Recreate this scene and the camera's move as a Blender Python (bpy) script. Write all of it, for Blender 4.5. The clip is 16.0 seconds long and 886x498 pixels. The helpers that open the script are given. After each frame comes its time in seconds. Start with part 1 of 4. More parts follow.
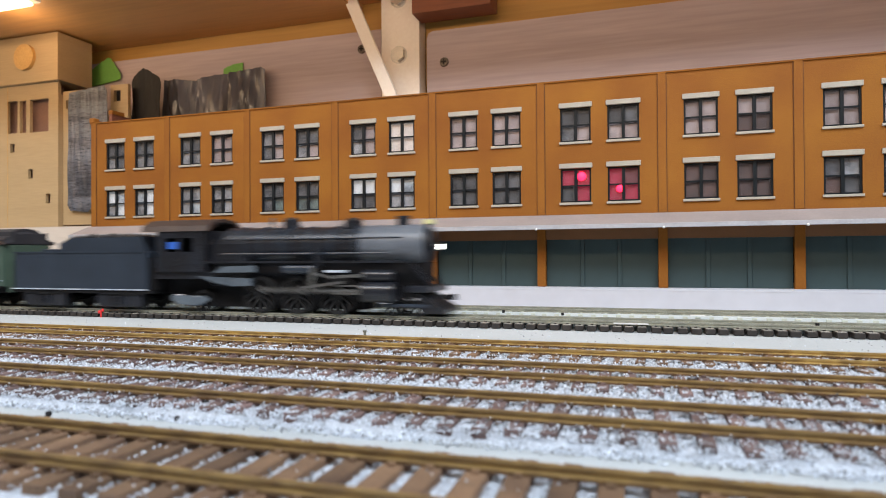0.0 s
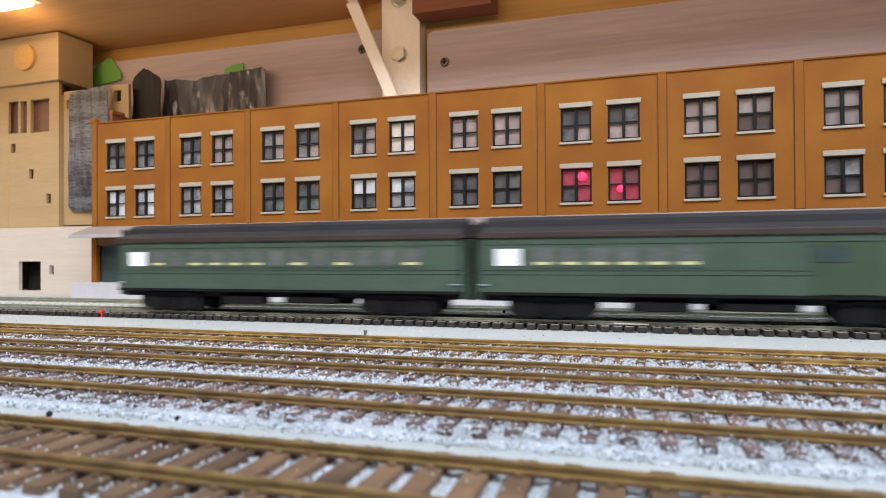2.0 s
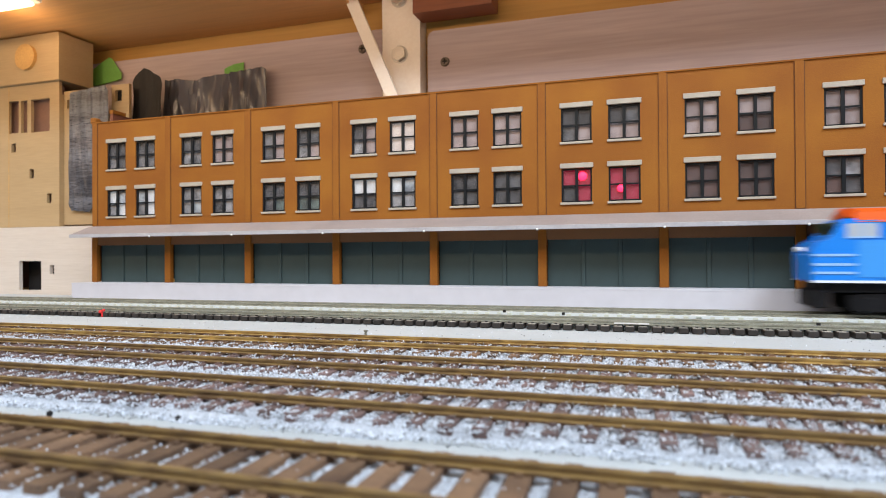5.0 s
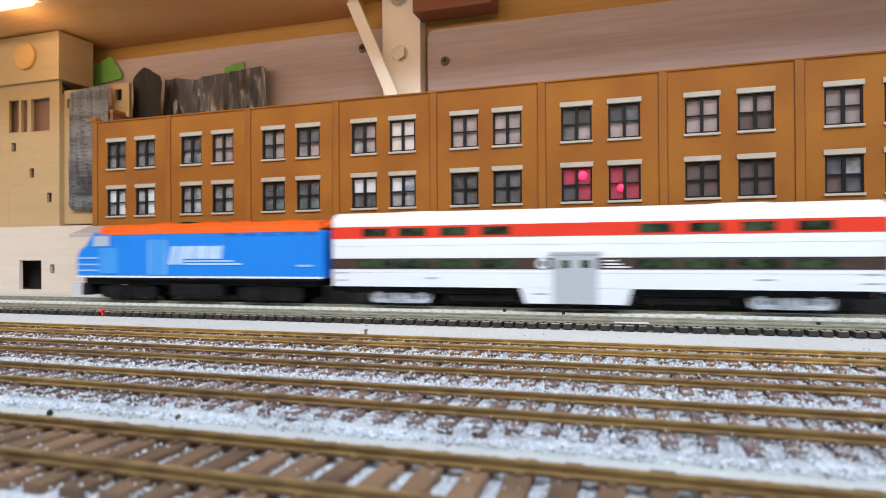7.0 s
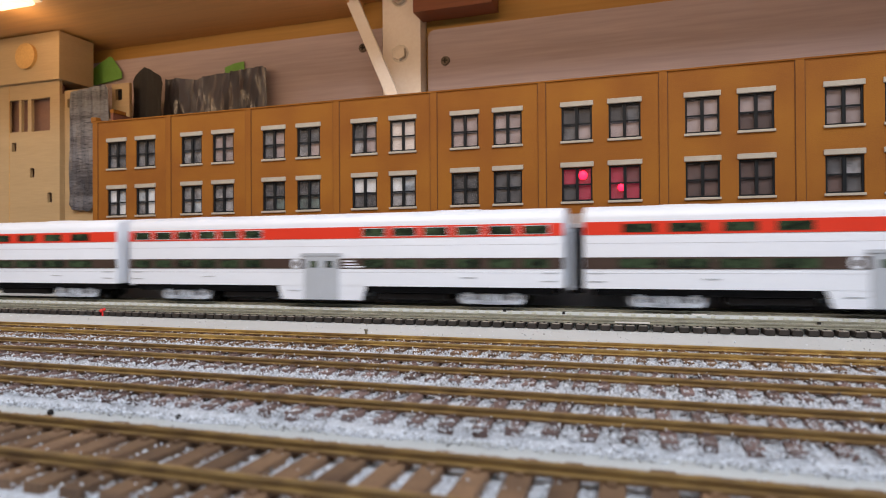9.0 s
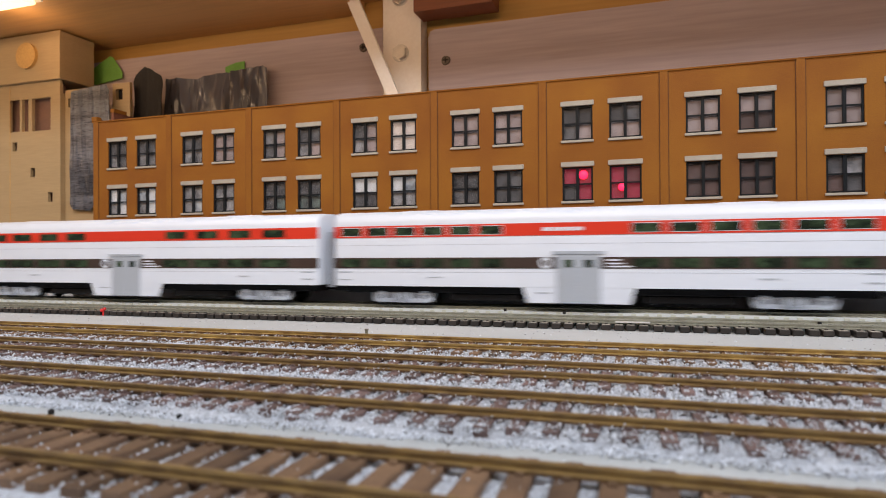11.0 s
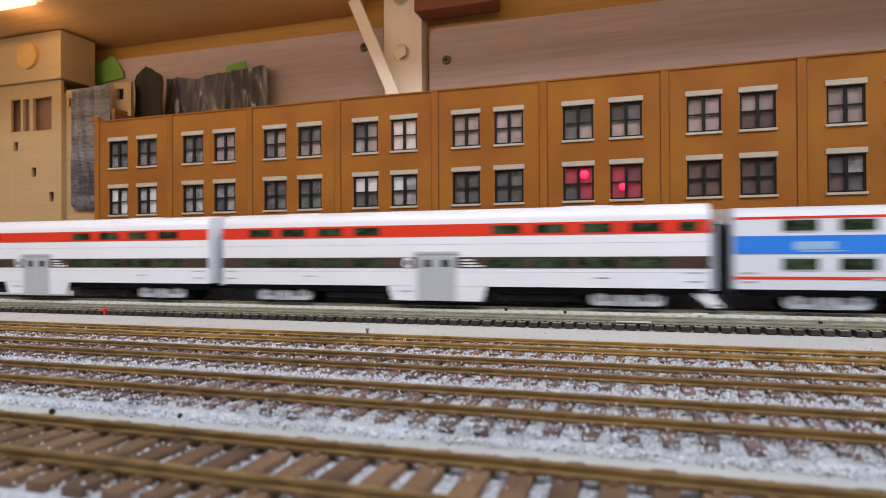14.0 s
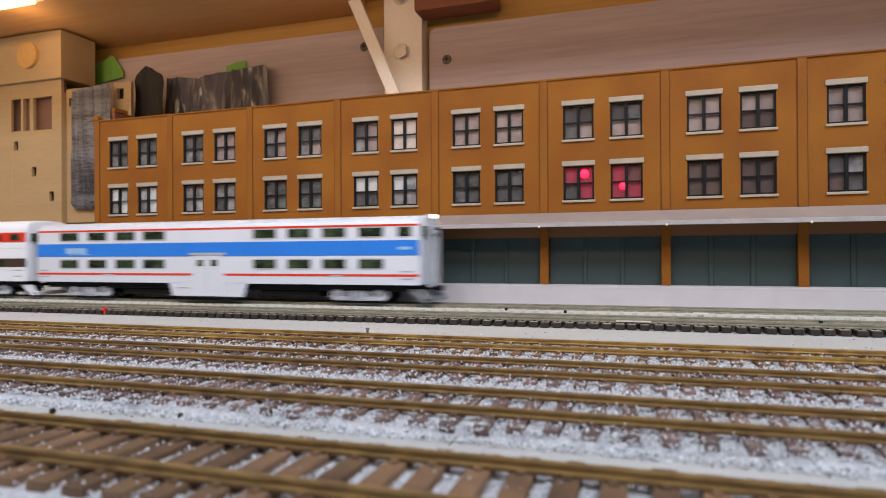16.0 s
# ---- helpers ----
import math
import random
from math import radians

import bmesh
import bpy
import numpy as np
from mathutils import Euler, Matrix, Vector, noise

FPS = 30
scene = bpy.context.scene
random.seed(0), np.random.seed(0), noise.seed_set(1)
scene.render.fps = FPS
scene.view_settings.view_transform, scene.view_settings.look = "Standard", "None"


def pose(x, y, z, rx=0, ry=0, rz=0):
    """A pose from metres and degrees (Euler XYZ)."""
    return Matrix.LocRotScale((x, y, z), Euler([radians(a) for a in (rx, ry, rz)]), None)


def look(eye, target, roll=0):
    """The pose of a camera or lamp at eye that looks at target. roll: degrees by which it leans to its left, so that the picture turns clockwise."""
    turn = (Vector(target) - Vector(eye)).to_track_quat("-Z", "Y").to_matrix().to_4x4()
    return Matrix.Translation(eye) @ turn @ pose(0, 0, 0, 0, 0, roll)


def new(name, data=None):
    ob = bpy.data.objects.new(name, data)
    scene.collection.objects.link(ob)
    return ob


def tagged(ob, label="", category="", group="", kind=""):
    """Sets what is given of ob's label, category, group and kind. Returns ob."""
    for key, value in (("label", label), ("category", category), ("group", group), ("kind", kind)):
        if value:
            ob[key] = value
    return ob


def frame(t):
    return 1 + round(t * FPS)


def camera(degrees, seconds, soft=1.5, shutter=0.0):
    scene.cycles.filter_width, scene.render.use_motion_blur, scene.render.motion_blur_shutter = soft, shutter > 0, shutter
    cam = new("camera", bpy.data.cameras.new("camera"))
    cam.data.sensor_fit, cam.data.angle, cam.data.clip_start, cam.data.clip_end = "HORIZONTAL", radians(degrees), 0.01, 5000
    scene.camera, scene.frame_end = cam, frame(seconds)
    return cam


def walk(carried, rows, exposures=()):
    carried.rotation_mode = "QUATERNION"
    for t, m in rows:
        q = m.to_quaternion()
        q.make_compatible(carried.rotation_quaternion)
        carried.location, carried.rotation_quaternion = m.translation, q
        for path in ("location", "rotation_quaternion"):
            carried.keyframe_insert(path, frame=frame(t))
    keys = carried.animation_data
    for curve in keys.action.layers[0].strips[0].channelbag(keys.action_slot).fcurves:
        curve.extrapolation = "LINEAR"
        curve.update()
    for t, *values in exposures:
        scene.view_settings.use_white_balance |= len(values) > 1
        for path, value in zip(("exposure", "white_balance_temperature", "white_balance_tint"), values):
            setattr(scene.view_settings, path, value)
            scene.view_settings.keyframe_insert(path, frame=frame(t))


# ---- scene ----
# The camera: a compact camera on the layout board, 30 mm above the rails; it sags very slightly as it films.
cam = camera(70.3, 16.0, soft=0.95, shutter=0.7)
EYE = Vector((0.0, 0.0, 0.03044))


def aim(yaw, pitch, roll=-0.346):
    a, b = radians(yaw), radians(pitch)
    way = Vector((-math.sin(a) * math.cos(b), math.cos(a) * math.cos(b), math.sin(b)))
    return look(EYE, EYE + way, roll)


walk(cam, [(0.0, aim(17.63, 0.530)), (4.0, aim(17.70, 0.530)), (6.5, aim(17.71, 0.455)), (9.0, aim(17.74, 0.430)),
           (12.0, aim(17.81, 0.375)), (14.5, aim(17.86, 0.350)), (16.0, aim(17.87, 0.315))],
     exposures=[(0.0, 0.06, 6450, 11), (4.0, 0.08, 6450, 11), (6.8, 0.06, 6430, 11), (7.5, -0.17, 6430, 11), (8.0, -0.32, 6600, 13), (8.5, -0.36, 6850, 15), (9.0, -0.38, 6930, 16), (12.5, -0.42, 7000, 17), (16.0, -0.40, 6980, 18)])
cam.data.dof.use_dof, cam.data.dof.focus_distance, cam.data.dof.aperture_fstop = True, 0.30, 24.0

# Light: a closed room with ceiling lamps over the aisle, one warm lamp under the shelf, and an added warm fill strip.
world = bpy.data.worlds.new("world")
scene.world = world
world.use_nodes = True
world.node_tree.nodes["Background"].inputs["Color"].default_value = (0.5, 0.55, 0.6, 1)
world.node_tree.nodes["Background"].inputs["Strength"].default_value = 0.05


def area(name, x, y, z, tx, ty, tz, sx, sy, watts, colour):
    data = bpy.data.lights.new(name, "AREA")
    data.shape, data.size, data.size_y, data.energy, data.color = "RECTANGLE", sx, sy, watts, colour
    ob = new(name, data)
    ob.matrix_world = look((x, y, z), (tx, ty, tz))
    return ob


area("room_light", -0.45, -0.60, 1.25, -0.2, 0.30, 0.02, 1.2, 0.30, 15.5, (0.82, 0.91, 1.0))
area("room_light", 0.95, -0.50, 1.25, 0.1, 0.30, 0.02, 1.2, 0.30, 29, (0.82, 0.91, 1.0))
bulb = bpy.data.lights.new("warm_light", "POINT")
bulb.energy, bulb.color, bulb.shadow_soft_size = 0.062, (1.0, 0.66, 0.35), 0.02
new("warm_light", bulb).location = (-0.50, 0.396, 0.220)
# unseen fill strip, added to warm and brighten the upper wall and shelf
area("warm_light", -0.46, 0.10, 0.235, -0.46, 0.50, 0.21, 1.3, 0.03, 1.6, (1.0, 0.70, 0.43))

# ---- materials ----
MM = 0.001


def mat(name, c1, c2=None, scale=60.0, fine=900.0, rough=0.6, metal=0.0, bump=0.0, stretch=(1, 1, 1), vary=0.0, glow=None, spec=0.5, ends=(0.36, 0.64)):
    m = bpy.data.materials.new(name)
    m.use_nodes = True
    n, l = m.node_tree.nodes, m.node_tree.links
    b = n["Principled BSDF"]
    b.inputs["Metallic"].default_value = metal
    b.inputs["Specular IOR Level"].default_value = spec
    tc, mp = n.new("ShaderNodeTexCoord"), n.new("ShaderNodeMapping")
    mp.inputs["Scale"].default_value = stretch
    l.new(tc.outputs["Object"], mp.inputs["Vector"])
    n1, n2 = n.new("ShaderNodeTexNoise"), n.new("ShaderNodeTexNoise")
    for t, s, d in ((n1, scale, 4), (n2, fine, 3)):
        t.inputs["Scale"].default_value, t.inputs["Detail"].default_value = s, d
        l.new(mp.outputs["Vector"], t.inputs["Vector"])
    add = n.new("ShaderNodeMath")
    add.operation = "MULTIPLY_ADD"
    add.inputs[1].default_value = 0.45
    l.new(n2.outputs["Fac"], add.inputs[0])
    mid = n.new("ShaderNodeMath")
    mid.operation = "MULTIPLY"
    mid.inputs[1].default_value = 0.55
    l.new(n1.outputs["Fac"], mid.inputs[0])
    l.new(mid.outputs[0], add.inputs[2])
    ramp = n.new("ShaderNodeValToRGB")
    c2 = c2 or tuple(v * 0.8 for v in c1)
    ramp.color_ramp.elements[0].position, ramp.color_ramp.elements[1].position = ends
    ramp.color_ramp.elements[0].color, ramp.color_ramp.elements[1].color = (*c2, 1), (*c1, 1)
    l.new(add.outputs[0], ramp.inputs["Fac"])
    colour = ramp.outputs["Color"]
    if vary:
        info, hsv, mr = n.new("ShaderNodeObjectInfo"), n.new("ShaderNodeHueSaturation"), n.new("ShaderNodeMapRange")
        mr.inputs["To Min"].default_value, mr.inputs["To Max"].default_value = 1 - vary, 1 + vary
        l.new(info.outputs["Random"], mr.inputs["Value"])
        push, far = n.new("ShaderNodeCombineXYZ"), n.new("ShaderNodeMath")
        far.operation, far.inputs[1].default_value = "MULTIPLY", 37.0
        l.new(info.outputs["Random"], far.inputs[0])
        l.new(far.outputs[0], push.inputs["X"])
        l.new(far.outputs[0], push.inputs["Z"])
        l.new(push.outputs["Vector"], mp.inputs["Location"])
        l.new(mr.outputs["Result"], hsv.inputs["Value"])
        l.new(colour, hsv.inputs["Color"])
        colour = hsv.outputs["Color"]
    l.new(colour, b.inputs["Base Color"])
    rr = n.new("ShaderNodeMapRange")
    rr.inputs["To Min"].default_value, rr.inputs["To Max"].default_value = max(0.02, rough - 0.1), min(1, rough + 0.1)
    l.new(n2.outputs["Fac"], rr.inputs["Value"])
    l.new(rr.outputs["Result"], b.inputs["Roughness"])
    if bump:
        bp = n.new("ShaderNodeBump")
        bp.inputs["Strength"].default_value, bp.inputs["Distance"].default_value = bump, 0.0004
        l.new(add.outputs[0], bp.inputs["Height"])
        l.new(bp.outputs["Normal"], b.inputs["Normal"])
    if glow:
        b.inputs["Emission Color"].default_value, b.inputs["Emission Strength"].default_value = (*glow[0], 1), glow[1]
    return m


def glass(name, tint, rough, clear):
    """A thin pane: part see-through, part gloss."""
    m = bpy.data.materials.new(name)
    m.use_nodes = True
    n, l = m.node_tree.nodes, m.node_tree.links
    b = n["Principled BSDF"]
    b.inputs["Base Color"].default_value, b.inputs["Roughness"].default_value = (*tint, 1), rough
    tr, mix = n.new("ShaderNodeBsdfTransparent"), n.new("ShaderNodeMixShader")
    mix.inputs["Fac"].default_value = clear
    l.new(b.outputs["BSDF"], mix.inputs[1])
    l.new(tr.outputs["BSDF"], mix.inputs[2])
    l.new(mix.outputs["Shader"], n["Material Output"].inputs["Surface"])
    return m


M_BRICK = mat("orange_brick_paint", (0.300, 0.120, 0.015), (0.215, 0.072, 0.011), 24, 1500, 0.75, bump=0.5, spec=0.25, ends=(0.36, 0.64))
M_BRICK2 = mat("orange_trim_paint", (0.30, 0.115, 0.013), (0.19, 0.062, 0.007), 14, 2600, 0.75, bump=0.3, spec=0.25)
M_STONE = mat("pale_stone_trim", (0.44, 0.405, 0.345), (0.33, 0.30, 0.25), 60, 1500, 0.7)
M_FRAME = mat("dark_window_frame", (0.010, 0.013, 0.017), (0.005, 0.007, 0.009), 80, 1500, 0.5, spec=0.2)
M_DOOR = mat("green_door_paint", (0.034, 0.064, 0.069), (0.019, 0.040, 0.044), 40, 2200, 0.65, bump=0.3)
M_CANOPY = mat("grey_canopy_card", (0.33, 0.28, 0.265), (0.25, 0.21, 0.20), 30, 900, 0.75, bump=0.2)
M_EDGE = mat("pale_canopy_edge", (0.44, 0.44, 0.47), (0.34, 0.34, 0.37), 60, 900, 0.6)
M_PLAT = mat("white_platform_paint", (0.58, 0.585, 0.645), (0.53, 0.535, 0.59), 8, 120, 0.6, bump=0.1)
M_BASE = mat("table_paint", (0.50, 0.53, 0.545), (0.42, 0.45, 0.465), 14, 1200, 0.75, bump=0.3)
M_ROAD = mat("grey_road_paint", (0.60, 0.64, 0.64), (0.52, 0.56, 0.56), 25, 1500, 0.75, bump=0.3)
M_BALLAST = mat("white_grey_ballast", (0.60, 0.64, 0.71), (0.34, 0.365, 0.41), 700, 2600, 0.85, bump=0.7)
M_RAIL = mat("rusty_brown_rail", (0.36, 0.235, 0.085), (0.14, 0.082, 0.040), 60, 700, 0.42, 0.3, stretch=(0.3, 1, 1), ends=(0.38, 0.62))
# brighter copy of the brown rail, with its golden glints in the colour
M_RAILGOLD = mat("glint_gold_rail", (0.58, 0.40, 0.14), (0.22, 0.13, 0.05), 50, 700, 0.36, 0.4, stretch=(0.3, 1, 1), ends=(0.38, 0.62))
M_RAILFOOT = mat("dark_rust_rail_foot", (0.15, 0.078, 0.030), (0.07, 0.034, 0.014), 120, 1500, 0.6)
M_STEELRAIL = mat("nickel_silver_rail", (0.40, 0.40, 0.33), (0.24, 0.24, 0.20), 120, 1500, 0.4, 0.5)
M_TIE = mat("brown_plastic_tie", (0.200, 0.132, 0.124), (0.105, 0.068, 0.062), 300, 2500, 0.75, bump=0.4, vary=0.3)
M_TIEGOLD = mat("tan_brown_tie", (0.225, 0.132, 0.074), (0.098, 0.056, 0.036), 110, 2500, 0.7, bump=0.4, vary=0.3)
M_TIEBLACK = mat("black_plastic_tie", (0.030, 0.024, 0.020), (0.016, 0.013, 0.012), 300, 2500, 0.6, vary=0.3)
M_TIEDUST = mat("dusty_tie_top", (0.33, 0.315, 0.28), (0.15, 0.14, 0.12), 250, 1500, 0.8, vary=0.35)
M_PALETRACK = mat("painted_over_track", (0.56, 0.58, 0.50), (0.44, 0.46, 0.40), 100, 1500, 0.7, bump=0.3)
M_WOOD = mat("bare_birch_plywood", (0.455, 0.325, 0.175), (0.385, 0.27, 0.14), 12, 260, 0.6, bump=0.25, stretch=(0.25, 1, 4))
M_WOODBASE = mat("pale_plywood", (0.66, 0.60, 0.54), (0.58, 0.52, 0.46), 18, 260, 0.65, bump=0.2, stretch=(0.25, 1, 4))
M_DISC = mat("round_wooden_disc", (0.60, 0.36, 0.12), (0.46, 0.26, 0.08), 30, 500, 0.55)
# near-black: painted shade inside openings and slots; also nail heads and crumbs
M_HOLE = mat("near_black", (0.012, 0.010, 0.010), (0.006, 0.005, 0.005), 40, 500, 0.9)
M_BOARD = mat("whitewashed_board", (0.475, 0.385, 0.39), (0.365, 0.29, 0.29), 14, 160, 0.65, bump=0.35, stretch=(0.12, 1, 2.5))
M_YELLOW = mat("yellow_pine_wall", (0.52, 0.29, 0.075), (0.40, 0.21, 0.05), 8, 120, 0.6, bump=0.2, stretch=(0.1, 1, 3))
M_SHELF = mat("brown_shelf_underside", (0.66, 0.36, 0.135), (0.52, 0.27, 0.095), 8, 120, 0.55, bump=0.2, stretch=(0.15, 2, 1))
M_REDWOOD = mat("red_brown_wood", (0.22, 0.07, 0.03), (0.15, 0.045, 0.02), 10, 200, 0.6, stretch=(0.2, 1, 2))
M_STEEL = mat("cream_painted_steel", (0.86, 0.79, 0.70), (0.80, 0.72, 0.63), 30, 400, 0.18)
# steel darkened by colour for the shadow in the countersink
M_SCREW = mat("shaded_screw_steel", (0.16, 0.13, 0.11), (0.08, 0.065, 0.055), 200, 1500, 0.4, 0.8)
M_BOLT = mat("zinc_bolt", (0.62, 0.58, 0.52), (0.48, 0.44, 0.40), 200, 1500, 0.32, 0.8)
M_TAPE = mat("green_masking_tape", (0.17, 0.40, 0.075), (0.13, 0.32, 0.06), 60, 600, 0.7)
# pale upright streaks: fold highlights and reflections as colour on black plastic
M_PLASTIC = mat("black_plastic_sheen", (0.15, 0.152, 0.185), (0.030, 0.029, 0.036), 14, 50, 0.22, bump=0.4, stretch=(1.6, 1, 0.2), ends=(0.3, 0.7))
M_ROOM = mat("room_paint", (0.62, 0.60, 0.56), None, 3, 60, 0.8)
M_LAMP = mat("lit_lamp", (1, 0.9, 0.7), None, glow=((1.0, 0.83, 0.5), 2.0))
M_BULB_RED = mat("red_led", (0.8, 0.02, 0.05), None, glow=((1.0, 0.015, 0.06), 4.0))
M_CORE = mat("red_brown_card", (0.22, 0.075, 0.040), (0.12, 0.040, 0.022), 40, 700, 0.8)
M_PIN = mat("white_bead", (0.8, 0.8, 0.78), None, 80, 900, 0.4)
M_RED = mat("red_marker", (0.75, 0.03, 0.03), None, 80, 900, 0.5)
M_PANE = glass("window_film", (0.06, 0.06, 0.065), 0.12, 0.82)
# rolling stock
M_BLACK = mat("satin_black_paint", (0.015, 0.018, 0.026), (0.009, 0.009, 0.011), 60, 1500, 0.30, ends=(0.42, 0.58))
M_DARK = mat("dark_grey_underframe", (0.012, 0.012, 0.014), (0.005, 0.005, 0.006), 120, 900, 0.75, spec=0.15)
M_SLATE = mat("slate_grey_paint", (0.029, 0.041, 0.060), (0.020, 0.028, 0.042), 60, 1500, 0.33)
M_GREEN = mat("dark_green_paint", (0.062, 0.101, 0.076), (0.046, 0.077, 0.060), 50, 700, 0.5)
M_ROOFCAR = mat("dark_car_roof", (0.027, 0.029, 0.036), (0.018, 0.019, 0.025), 60, 1500, 0.55)
M_EAVE = mat("brown_car_eave", (0.050, 0.031, 0.026), (0.032, 0.020, 0.017), 60, 1500, 0.55)
M_WHITECAR = mat("white_car_paint", (0.74, 0.81, 0.92), (0.69, 0.76, 0.87), 30, 900, 0.35)
M_SILVER = mat("silver_car_paint", (0.66, 0.74, 0.87), (0.60, 0.68, 0.80), 30, 900, 0.35)
M_STRIPE_RED = mat("red_stripe", (0.72, 0.045, 0.02), (0.66, 0.04, 0.018), 30, 900, 0.35)
M_STRIPE_BLUE = mat("blue_stripe_paint", (0.012, 0.225, 0.84), (0.010, 0.20, 0.78), 30, 900, 0.4)
M_BLUE = mat("bright_blue_paint", (0.012, 0.23, 0.80), (0.010, 0.20, 0.74), 30, 900, 0.35)
M_LIGHTBLUE = mat("light_blue_marking", (0.30, 0.55, 0.90), None, 30, 900, 0.4)
M_ORANGE = mat("orange_roof_paint", (0.70, 0.105, 0.008), (0.60, 0.085, 0.006), 30, 900, 0.6, spec=0.2)
M_BROWNBAND = mat("dark_brown_band", (0.060, 0.036, 0.030), (0.045, 0.028, 0.022), 50, 900, 0.4)
M_GREENGLASS = mat("green_tinted_window", (0.050, 0.085, 0.046), (0.010, 0.016, 0.011), 110, 420, 0.12, ends=(0.44, 0.60))
M_DOORGREY = mat("grey_door_paint", (0.43, 0.48, 0.55), (0.38, 0.43, 0.50), 40, 900, 0.4)
M_SEAM = mat("grey_body_seam", (0.55, 0.61, 0.70), (0.50, 0.55, 0.64), 60, 900, 0.5)
M_RECESS = mat("shade_and_pilot_grey", (0.22, 0.25, 0.30), (0.10, 0.115, 0.14), 160, 900, 0.6)
M_PANPALE = mat("pale_blue_grey_pan", (0.11, 0.138, 0.168), (0.055, 0.07, 0.088), 70, 900, 0.4)
M_TRUCK = mat("silver_truck_frame", (0.60, 0.68, 0.79), (0.26, 0.30, 0.36), 160, 900, 0.4, 0.0)
M_WHEEL = mat("blackened_wheel", (0.030, 0.030, 0.032), (0.018, 0.018, 0.019), 120, 900, 0.4, 0.5)
M_ROD = mat("steel_rod", (0.34, 0.34, 0.335), None, 120, 900, 0.3, 0.9)
M_WINDOWLIT = mat("car_window", (0.15, 0.165, 0.165), (0.09, 0.10, 0.10), 90, 700, 0.15)
M_SHADECREAM = mat("cream_window_shade", (0.62, 0.62, 0.30), (0.5, 0.5, 0.24), 90, 700, 0.6)
M_LITWIN = mat("lit_frosted_window", (0.8, 0.85, 0.92), None, 40, 700, 0.4, glow=((0.8, 0.9, 1.0), 0.18))
M_HEAD = mat("headlight_glow", (1, 1, 0.95), None, glow=((1.0, 0.97, 0.88), 7.0))
M_CABBLUE = mat("blue_cab_curtain", (0.03, 0.14, 0.62), None, 40, 700, 0.6)

# ---- mesh helpers, all in millimetres ----


def box(bm, x0, x1, y0, y1, z0, z1, bevel=0.0, seg=1):
    v = bmesh.ops.create_cube(bm, size=1)["verts"]
    for p in v:
        p.co = ((x0 + x1) / 2 + p.co.x * (x1 - x0), (y0 + y1) / 2 + p.co.y * (y1 - y0), (z0 + z1) / 2 + p.co.z * (z1 - z0))
    if bevel:
        edges = list({e for p in v for e in p.link_edges})
        bmesh.ops.bevel(bm, geom=edges, offset=bevel, segments=seg, affect="EDGES", profile=0.5)


def cyl(bm, x, y, z, r, h, axis="z", seg=20, r2=None):
    """A cylinder or cone about its middle (x, y, z)."""
    turn = {"z": Matrix(), "y": Matrix.Rotation(radians(90), 4, "X"), "x": Matrix.Rotation(radians(90), 4, "Y")}[axis]
    bmesh.ops.create_cone(bm, cap_ends=True, segments=seg, radius1=r, radius2=r if r2 is None else r2, depth=h,
                          matrix=Matrix.Translation((x, y, z)) @ turn)


def ball(bm, x, y, z, r, sz=1.0, seg=12):
    bmesh.ops.create_uvsphere(bm, u_segments=seg, v_segments=seg // 2 + 1, radius=r,
                              matrix=Matrix.Translation((x, y, z)) @ Matrix.Diagonal((1, 1, sz, 1)))


def prism(bm, pts, a, b, axis):
    """The outline pts, drawn out from a to b along an axis; pts lie in (y, z), (x, z) or (x, y)."""
    put = {"x": lambda p, t: (t, p[0], p[1]), "y": lambda p, t: (p[0], t, p[1]), "z": lambda p, t: (p[0], p[1], t)}[axis]
    va, vb = [bm.verts.new(put(p, a)) for p in pts], [bm.verts.new(put(p, b)) for p in pts]
    n = len(pts)
    bm.faces.new(va), bm.faces.new(vb[::-1])
    for i in range(n):
        bm.faces.new((va[i], vb[i], vb[(i + 1) % n], va[(i + 1) % n]))


def pierced(bm, x0, x1, z0, z1, y0, y1, holes):
    """An upright wall from y0 (front) to y1 with square holes (xa, xb, za, zb) right through it."""
    xs = sorted({x0, x1, *[h[0] for h in holes], *[h[1] for h in holes]})
    zs = sorted({z0, z1, *[h[2] for h in holes], *[h[3] for h in holes]})
    grid = {(i, j): bm.verts.new((x, y0, z)) for i, x in enumerate(xs) for j, z in enumerate(zs)}
    faces = []
    for i in range(len(xs) - 1):
        for j in range(len(zs) - 1):
            cx, cz = (xs[i] + xs[i + 1]) / 2, (zs[j] + zs[j + 1]) / 2
            if not any(h[0] < cx < h[1] and h[2] < cz < h[3] for h in holes):
                faces.append(bm.faces.new((grid[i, j], grid[i + 1, j], grid[i + 1, j + 1], grid[i, j + 1])))
    out = bmesh.ops.extrude_face_region(bm, geom=faces)["geom"]
    for g in out:
        if isinstance(g, bmesh.types.BMVert):
            g.co.y = y1
    loose = [v for v in bm.verts if not v.link_faces]
    bmesh.ops.delete(bm, geom=loose, context="VERTS")


def finish(bm, material, name, smooth=False):
    bmesh.ops.recalc_face_normals(bm, faces=bm.faces)
    bmesh.ops.scale(bm, vec=(MM, MM, MM), verts=bm.verts)
    me = bpy.data.meshes.new(name)
    bm.to_mesh(me)
    bm.free()
    me.materials.append(material)
    if smooth:
        me.shade_smooth()
        me.set_sharp_from_angle(angle=radians(40))
    return me


def part(name, bm, material, parent=None, label="", at=None, smooth=False):
    """Links a bmesh, or a mesh already made, as one object under its thing."""
    me = bm if isinstance(bm, bpy.types.Mesh) else finish(bm, material, name, smooth)
    ob = new(name, me)
    if parent is not None:
        ob.parent = parent
